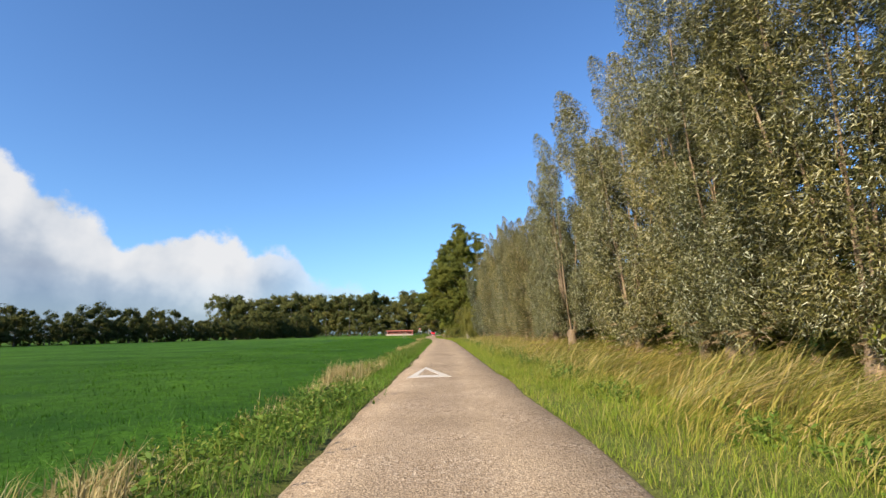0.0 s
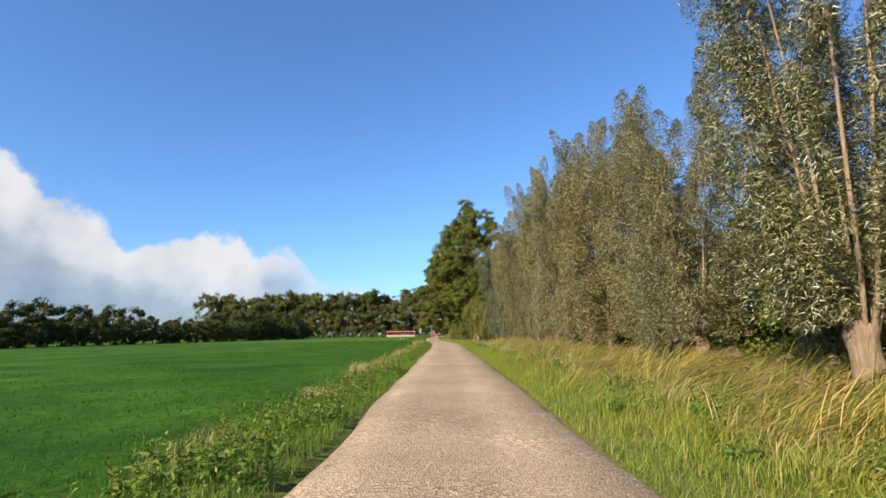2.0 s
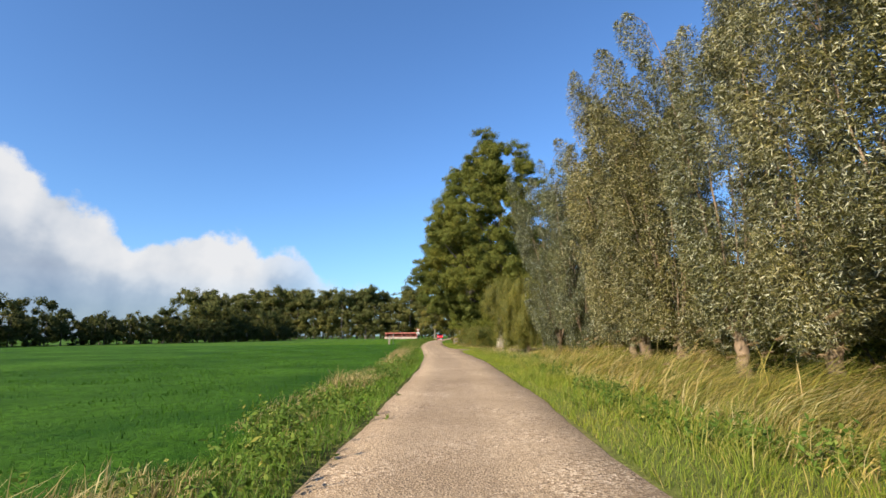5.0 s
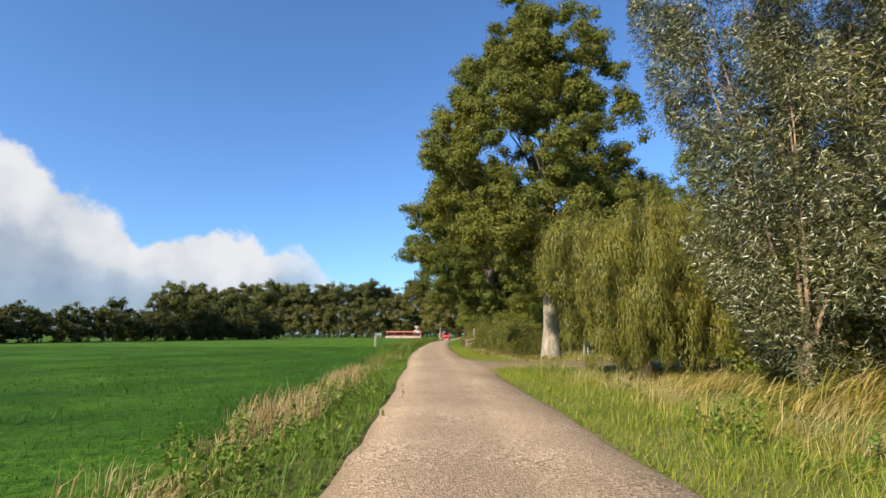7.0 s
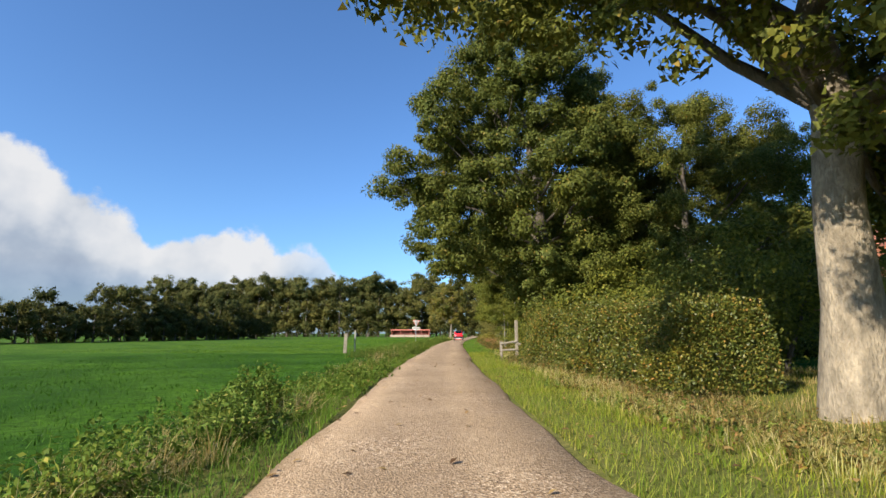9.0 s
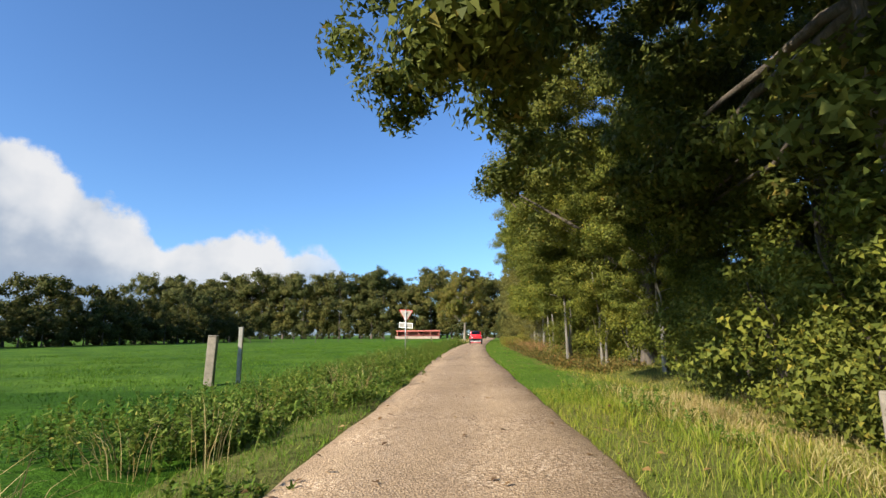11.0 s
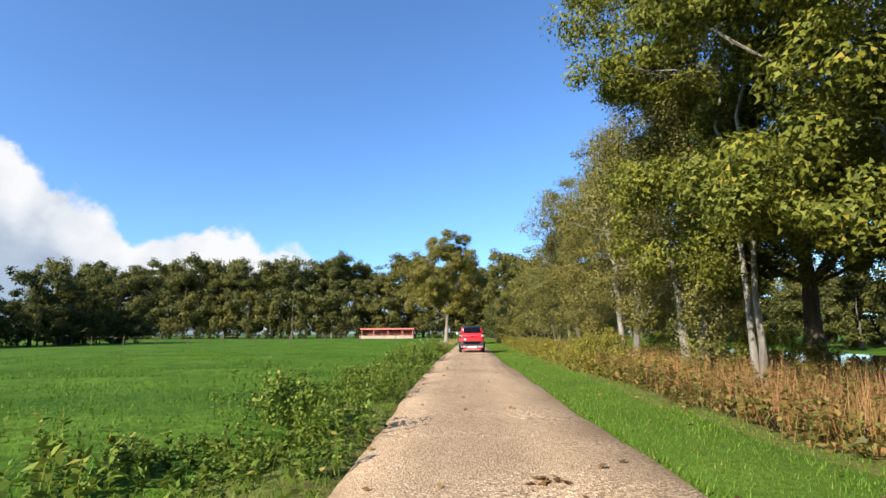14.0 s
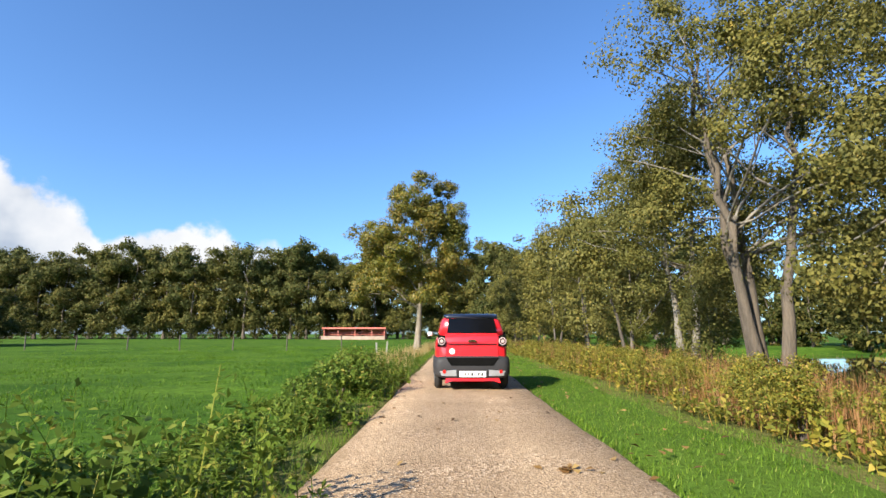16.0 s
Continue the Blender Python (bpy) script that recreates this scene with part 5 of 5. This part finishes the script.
def build_post(name, label, x, y, h, r, mat, lean=0.0, square=True):
    ob = thing(name, label, "post", pose(x, y, 0, 0, lean, 12))
    bm = box(-r, r, -r, r, -0.3, h, r * 0.2) if square else rod((0, 0, -0.3), (0, 0, h), r, r * 0.95, 10)
    part("shaft", bm, mat, ob)
    part("cap", box(-r * 1.08, r * 1.08, -r * 1.08, r * 1.08, h - 0.004, h + 0.03, r * 0.25) if square else rod((0, 0, h - 0.004), (0, 0, h + 0.02), r * 0.93, r * 0.6, 10), mat, ob)
    return ob


def build_stile(x, y):
    st = thing("broken_fence", "broken weathered wooden fence with one tall post", "fence", pose(x, y, 0, 0, 0, 8))
    part("post", box(-0.06, 0.06, -0.06, 0.06, -0.3, 1.62, 0.012), WOOD_GREY, st)
    part("post", box(-0.72, -0.62, -0.05, 0.05, -0.3, 0.72, 0.012), WOOD_GREY, st)
    part("post", box(0.42, 0.52, -0.05, 0.05, -0.3, 0.6, 0.012), WOOD_GREY, st)
    for a, b in (((-0.7, -0.07, 0.62), (0.0, -0.07, 0.72)), ((0.0, -0.07, 0.62), (0.75, -0.07, 0.5)), ((-0.65, -0.07, 0.35), (0.05, -0.07, 0.38))):
        part("rail", rod(a, b, 0.05, 0.045, 6), WOOD_GREY, st)


def window_on(wall, x, z, w, h, y):
    win = part("window", box(x - w / 2, x + w / 2, y - 0.05, y + 0.05, z, z + h), WHITE_PAINT, wall, "white framed window")
    part("pane", box(x - w / 2 + 0.09, x + w / 2 - 0.09, y - 0.07, y - 0.054, z + 0.09, z + h - 0.09), GLASS_DARK, win)
    part("sill", box(x - w / 2 - 0.08, x + w / 2 + 0.08, y - 0.14, y + 0.0, z - 0.07, z - 0.004, 0.01), SHED_PALE, win)
    return win


def build_house():
    house = thing("farmhouse", "red brick farmhouse with an orange tiled roof and white windows", "house", pose(26.8, 116.1, 0, 0, 0, 14))
    bm = box(-6, 6, 0, 8, -0.2, 3.4)
    wall = part("wall", bm, BRICK, house, "red brick wall")
    bm = bmesh.new()
    a = [bm.verts.new(p) for p in ((-6.4, -0.5, 3.25), (6.4, -0.5, 3.25), (6.4, 4, 7.6), (-6.4, 4, 7.6), (6.4, 8.5, 3.25), (-6.4, 8.5, 3.25))]
    bm.faces.new((a[0], a[1], a[2], a[3]))
    bm.faces.new((a[3], a[2], a[4], a[5]))
    bmesh.ops.solidify(bm, geom=list(bm.faces), thickness=0.18)
    roof = part("roof", bm, ROOF_TILE, house, "orange clay tile roof")
    for k in range(12):
        z, y = 3.3 + k * 0.36, -0.45 + k * 0.373
        part("tile_course", box(-6.42, 6.42, y - 0.02, y + 0.16, z + 0.07, z + 0.16, 0.02), ROOF_TILE, roof)
    part("chimney", box(2.2, 2.9, 3.6, 4.3, 7.0, 8.4, 0.03), BRICK, roof)
    for x in (-6.0, 6.0):
        bm = bmesh.new()
        s = 0.12 if x < 0 else -0.12
        v = [bm.verts.new(p) for p in ((x, 0, 3.4), (x, 8, 3.4), (x, 4, 7.45))]
        w = [bm.verts.new((x + s, *p.co[1:])) for p in v]
        bm.faces.new(v)
        bm.faces.new(w[::-1])
        for i in range(3):
            bm.faces.new((v[i], w[i], w[(i + 1) % 3], v[(i + 1) % 3]))
        part("gable", bm, BRICK, house)
    for x in (-4.4, -1.9, 3.6):
        window_on(wall, x, 0.9, 1.3, 1.5, -0.02)
    door = part("door", box(0.4, 1.4, -0.06, 0.02, 0.0, 2.15), WHITE_PAINT, house, "white front door")
    part("handle", rod((1.28, -0.1, 1.05), (1.18, -0.1, 1.05), 0.015), GREY_STEEL, door)


def build_shed(x, y):
    """Long open-fronted shelter with a low pale front wall."""
    shed = thing("open_shed", "long low red open-fronted shed with a pale base", "shed", pose(x, y, 0, 0, 0, -2) @ Matrix.Scale(0.85, 4))
    part("back_wall", box(-7.6, 7.6, 3.2, 3.35, -0.1, 2.5), SHED_RED, shed)
    part("base_wall", box(-8.2, 7.7, -0.35, -0.1, -0.2, 0.75, 0.02), SHED_PALE, shed, "pale low front wall")
    bm = box(-7.9, 7.9, -0.5, 3.6, 2.62, 2.78, 0.02)
    roof = part("roof", bm, DARK, shed, "dark flat roof")
    part("fascia", box(-7.95, 7.95, -0.58, -0.504, 2.45, 2.85, 0.01), SHED_RED, roof, "red fascia board")
    for i, px in enumerate((-7.5, -4.0, 0.2, 4.4, 7.5)):
        part("post", box(px - 0.1, px + 0.1, -0.05, 0.15, -0.2, 2.6, 0.01), SHED_RED, shed)
    for px in (-3.4, 4.9):
        part("brace", rod((px - 0.5, 0.05, 1.9), (px + 0.3, 0.05, 2.55), 0.06, sides=6), WOOD_GREY, shed)
    for z in (1.05, 1.5):
        part("rail", box(-7.4, 7.4, 1.2, 1.28, z, z + 0.2, 0.01), SHED_RED, shed)
    for px in (-7.6, 7.45):
        part("side_wall", box(px, px + 0.15, 0.2, 3.19, -0.1, 2.6), SHED_RED, shed)


build_triangle()
build_sign(-5.68, 123.45, -14)
build_hedge()
build_stile(0.66, 105.1)
build_post("wooden_post", "thick weathered wooden gate post in the pasture edge", -8.9, 113.6, 1.05, 0.10, WOOD_GREY, 2)
build_post("white_post", "slim pale grey marker post behind a gate post", -8.42, 114.1, 1.25, 0.05, SIGN_BACK)
build_post("wooden_post", "short pale wooden post at the driveway", 5.52, 88.6, 0.8, 0.04, WOOD_GREY)
build_post("wooden_post", "weathered wooden post beside the driveway", 8.05, 90.5, 1.1, 0.09, WOOD_GREY)
build_house()
build_shed(-21.7, 254.5)
flag = thing("flagpole", "thin bare white flagpole on a lawn", "flagpole", pose(12.15, 100.7, 0))
part("mast", rod((0, 0, -0.3), (0, 0, 5.1), 0.022, 0.016), WHITE_PAINT, flag)
part("knob", rod((0, 0, 5.09), (0, 0, 5.18), 0.05, 0.03), WHITE_PAINT, flag)
mail = thing("mailbox", "dark green metal mailbox beside a pale post", "mailbox", pose(5.72, 88.7, 0))
part("stand", rod((0, 0, -0.2), (0, 0, 0.5), 0.03), GREY_STEEL, mail)
part("box", box(-0.1, 0.1, -0.08, 0.08, 0.49, 0.82, 0.025), MAIL_GREEN, mail)
part("flap", box(-0.08, 0.08, -0.09, -0.082, 0.72, 0.77, 0.003), DARK, mail)
for i in range(11):
    px = -10.5 - i * 3.9
    post = build_post("fence_post", "short grey pasture fence post", px, 183 + 0.3 * i, 0.95, 0.045, BARK_GREY, (i % 3 - 1) * 2.0, False)
    tagged(post, group="pasture fence posts")
wire = thing("fence_wire", "thin pale wire along the pasture fence posts", "wire")
for z in (0.85,):
    part("strand", rod((-10.5, 183, z), (-49.5, 186, z), 0.005, sides=4), WOOD_GREY, wire)
build_post("white_post", "white marker post in dry grass near the lone tree", -6.9, 178.5, 0.6, 0.045, SIGN_BACK, 4)
build_post("white_post", "white marker post in dry grass near the lone tree", -7.6, 179.3, 0.5, 0.05, SIGN_BACK, -3)


# ---- the small red car ----
def build_car(x, y, turn):
    car = thing("red_microcar", "small red car with dark roof and grey bumper", "car", pose(x, y, 0.02, 0, 0, turn))

    def loft(stations):
        """Rounded cross-sections (y, half width low, half width high, z low, z high) joined lengthways."""
        bm, rings = bmesh.new(), []
        for sy, wl, wh, z0, z1 in stations:
            ring = []
            for k in range(20):
                a = 2 * math.pi * (k + 0.5) / 20
                cx, cz = math.copysign(abs(math.cos(a)) ** 0.35, math.cos(a)), math.copysign(abs(math.sin(a)) ** 0.35, math.sin(a))
                f = (cz + 1) / 2
                ring.append(bm.verts.new((cx * (wl + (wh - wl) * f), sy, z0 + (z1 - z0) * f)))
            rings.append(ring)
        for p, q in zip(rings, rings[1:]):
            for k in range(20):
                bm.faces.new((p[k], p[(k + 1) % 20], q[(k + 1) % 20], q[k]))
        bm.faces.new(rings[0])
        bm.faces.new(rings[-1][::-1])
        bmesh.ops.recalc_face_normals(bm, faces=bm.faces)
        return bm

    part("body", loft([(0.04, 0.60, 0.60, 0.34, 0.98), (0.09, 0.67, 0.65, 0.30, 1.04), (0.3, 0.72, 0.68, 0.26, 1.06), (0.9, 0.72, 0.70, 0.26, 1.05), (1.9, 0.72, 0.69, 0.26, 1.0), (2.4, 0.70, 0.62, 0.28, 0.9), (2.75, 0.64, 0.5, 0.3, 0.72), (2.85, 0.55, 0.42, 0.34, 0.62)]), CAR_RED, car, "glossy red body", True)
    part("cabin", loft([(0.10, 0.64, 0.50, 0.98, 1.34), (0.2, 0.66, 0.53, 0.98, 1.38), (1.2, 0.67, 0.55, 0.98, 1.42), (1.6, 0.66, 0.52, 0.96, 1.36), (2.2, 0.6, 0.5, 0.9, 0.99)]), CAR_RED, car, "red cabin pillars", True)
    part("roof", loft([(0.10, 0.515, 0.47, 1.325, 1.395), (0.22, 0.54, 0.50, 1.345, 1.425), (0.8, 0.56, 0.50, 1.35, 1.455), (1.3, 0.56, 0.50, 1.34, 1.445), (1.62, 0.53, 0.46, 1.31, 1.38)]), CAR_ROOF, car, "dark blue roof", True)

    def panel(y0, y1, shape, depth=0.03):
        """A slab facing backwards; shape: x and z of its corners, y runs from low to high edge."""
        bm = bmesh.new()
        zs = [p[1] for p in shape]
        lo, hi = min(zs), max(zs)
        at = lambda z: y0 + (y1 - y0) * (z - lo) / max(hi - lo, 1e-6)
        f = [bm.verts.new((px, at(pz), pz)) for px, pz in shape]
        b = [bm.verts.new((px, at(pz) + depth, pz)) for px, pz in shape]
        bm.faces.new(f)
        bm.faces.new(b[::-1])
        n = len(shape)
        for i in range(n):
            bm.faces.new((f[i], b[i], b[(i + 1) % n], f[(i + 1) % n]))
        bmesh.ops.recalc_face_normals(bm, faces=bm.faces)
        bmesh.ops.bevel(bm, geom=[e for e in bm.edges if abs((e.verts[0].co - e.verts[1].co).y) < 0.2], offset=0.006, segments=2, affect="EDGES")
        return bm

    gate = part("tailgate", panel(0.005, 0.06, [(-0.50, 0.60), (0.50, 0.60), (0.49, 1.05), (-0.49, 1.05)], 0.06), CAR_RED, car)
    # dark strip draws the shade line of a crease in the tailgate
    part("crease", panel(-0.004, -0.004, [(-0.46, 0.845), (0.46, 0.845), (0.46, 0.86), (-0.46, 0.86)], 0.05), CAR_ROOF, gate)
    part("emblem", panel(-0.012, -0.012, [(-0.09, 0.895), (0.09, 0.895), (0.06, 0.93), (-0.06, 0.93)], 0.05), CHROME, gate, "chrome emblem shape")
    part("sticker", rod((-0.38, -0.004, 0.715), (-0.38, 0.05, 0.715), 0.055, sides=24), WHITE_PAINT, gate, "round white sticker")
    part("rear_window", panel(0.045, 0.10, [(-0.475, 1.06), (0.475, 1.06), (0.44, 1.335), (-0.44, 1.335)], 0.05), CAR_GLASS, car, "dark tinted rear window")
    for s in (-1, 1):
        part("side_window", loft([(0.35, 0.0, 0.0, 1.06, 1.3), (0.36, 0.012, 0.012, 1.06, 1.31), (1.45, 0.012, 0.012, 1.05, 1.33), (1.46, 0.0, 0.0, 1.05, 1.33)]), CAR_GLASS, car).matrix_local = pose(s * 0.625, 0, 0.0, 0, -s * 13, 0) @ pose(0, 0, 0.0)
        light = part("tail_light", panel(-0.01, 0.06, [(s * 0.50, 0.81), (s * 0.665, 0.80), (s * 0.645, 1.03), (s * 0.505, 1.0)][:: s], 0.06), CAR_BLACK, car, "black tail light housing")
        part("outer_ring", rod((s * 0.578, -0.012, 0.905), (s * 0.578, 0.04, 0.905), 0.072, sides=24), LAMP_PINK, light, "pale round lens")
        part("middle_ring", rod((s * 0.578, -0.018, 0.905), (s * 0.578, 0.03, 0.905), 0.054, sides=24), CAR_BLACK, light, "dark ring of the lens")
        part("inner_lens", rod((s * 0.578, -0.026, 0.905), (s * 0.578, 0.03, 0.905), 0.034, sides=20), LAMP_PINK, light)
        part("reflector", rod((s * 0.53, -0.075, 0.345), (s * 0.53, 0.0, 0.345), 0.033, sides=20), LAMP_RED, car, "round red reflector")
        part("silver_insert", panel(-0.068, -0.062, [(s * 0.30, 0.26), (s * 0.58, 0.27), (s * 0.62, 0.36), (s * 0.30, 0.385)][:: s], 0.05), CAR_SILVER, car)
        # left mirror's white paint imitates sun on chrome; the right one is black
        mirror = part("wing_mirror", loft([(1.45, 0.025, 0.025, 1.01, 1.065), (1.47, 0.052, 0.048, 0.995, 1.085), (1.54, 0.05, 0.04, 1.0, 1.08), (1.6, 0.02, 0.02, 1.02, 1.06)]), WHITE_PAINT if s < 0 else CAR_BLACK, car, "mirror housing painted white to look sunlit" if s < 0 else "black mirror housing", True)
        mirror.location.x = s * 0.80
        part("arm", box(-s * 0.14 - 0.05, -s * 0.14 + 0.05, 1.52, 1.57, 1.0, 1.03, 0.01), CAR_BLACK, mirror)
        for wy in (0.48, 2.32):
            wheel = thing("wheel", "", "")
            wheel.parent = car
            wheel.location = (s * 0.635, wy, 0.27)
            tyre = rod((-0.075, 0, 0), (0.075, 0, 0), 0.275, sides=36)
            bmesh.ops.bevel(tyre, geom=[e for e in tyre.edges if abs(e.verts[0].co.x - e.verts[1].co.x) < 0.01], offset=0.03, segments=3, affect="EDGES")
            part("tyre", tyre, CAR_TYRE, wheel, "", True)
            part("rim", rod((s * 0.05, 0, 0), (s * 0.082, 0, 0), 0.17, 0.15, 24), CAR_SILVER, wheel)
    part("bumper", loft([(-0.06, 0.60, 0.60, 0.24, 0.56), (-0.03, 0.69, 0.68, 0.22, 0.62), (0.15, 0.735, 0.73, 0.21, 0.66), (0.7, 0.74, 0.735, 0.3, 0.66)]), CAR_GREY, car, "dark grey plastic bumper", True)
    part("grille_recess", panel(-0.072, -0.066, [(-0.40, 0.455), (0.40, 0.455), (0.50, 0.60), (-0.50, 0.60)], 0.06), CAR_BLACK, car, "black recess above the bumper")
    plate = part("number_plate", panel(-0.085, -0.085, [(-0.25, 0.245), (0.25, 0.245), (0.25, 0.355), (-0.25, 0.355)], 0.05), WHITE_PAINT, car, "white plate")
    for k, w in enumerate((0.03, 0.02, 0.04, 0.02, 0.035, 0.04)):
        px = -0.16 + k * 0.062
        part("bar", panel(-0.089, -0.089, [(px, 0.27), (px + w, 0.27), (px + w + 0.01, 0.33), (px + 0.01, 0.33)], 0.01), CAR_BLACK, plate)
    part("lower_trim", panel(-0.068, -0.05, [(-0.52, 0.135), (-0.40, 0.17), (0.40, 0.17), (0.52, 0.135), (0.50, 0.225), (-0.50, 0.225)], 0.08), CAR_RED, car, "red lower lip")
    part("floor_pan", box(-0.6, 0.6, 0.1, 2.6, 0.18, 0.32, 0.03), CAR_BLACK, car)
    part("exhaust", rod((-0.45, -0.04, 0.115), (-0.45, 0.4, 0.135), 0.035, sides=14), CHROME, car)


build_car(-3.06, 157.15, 1.0)
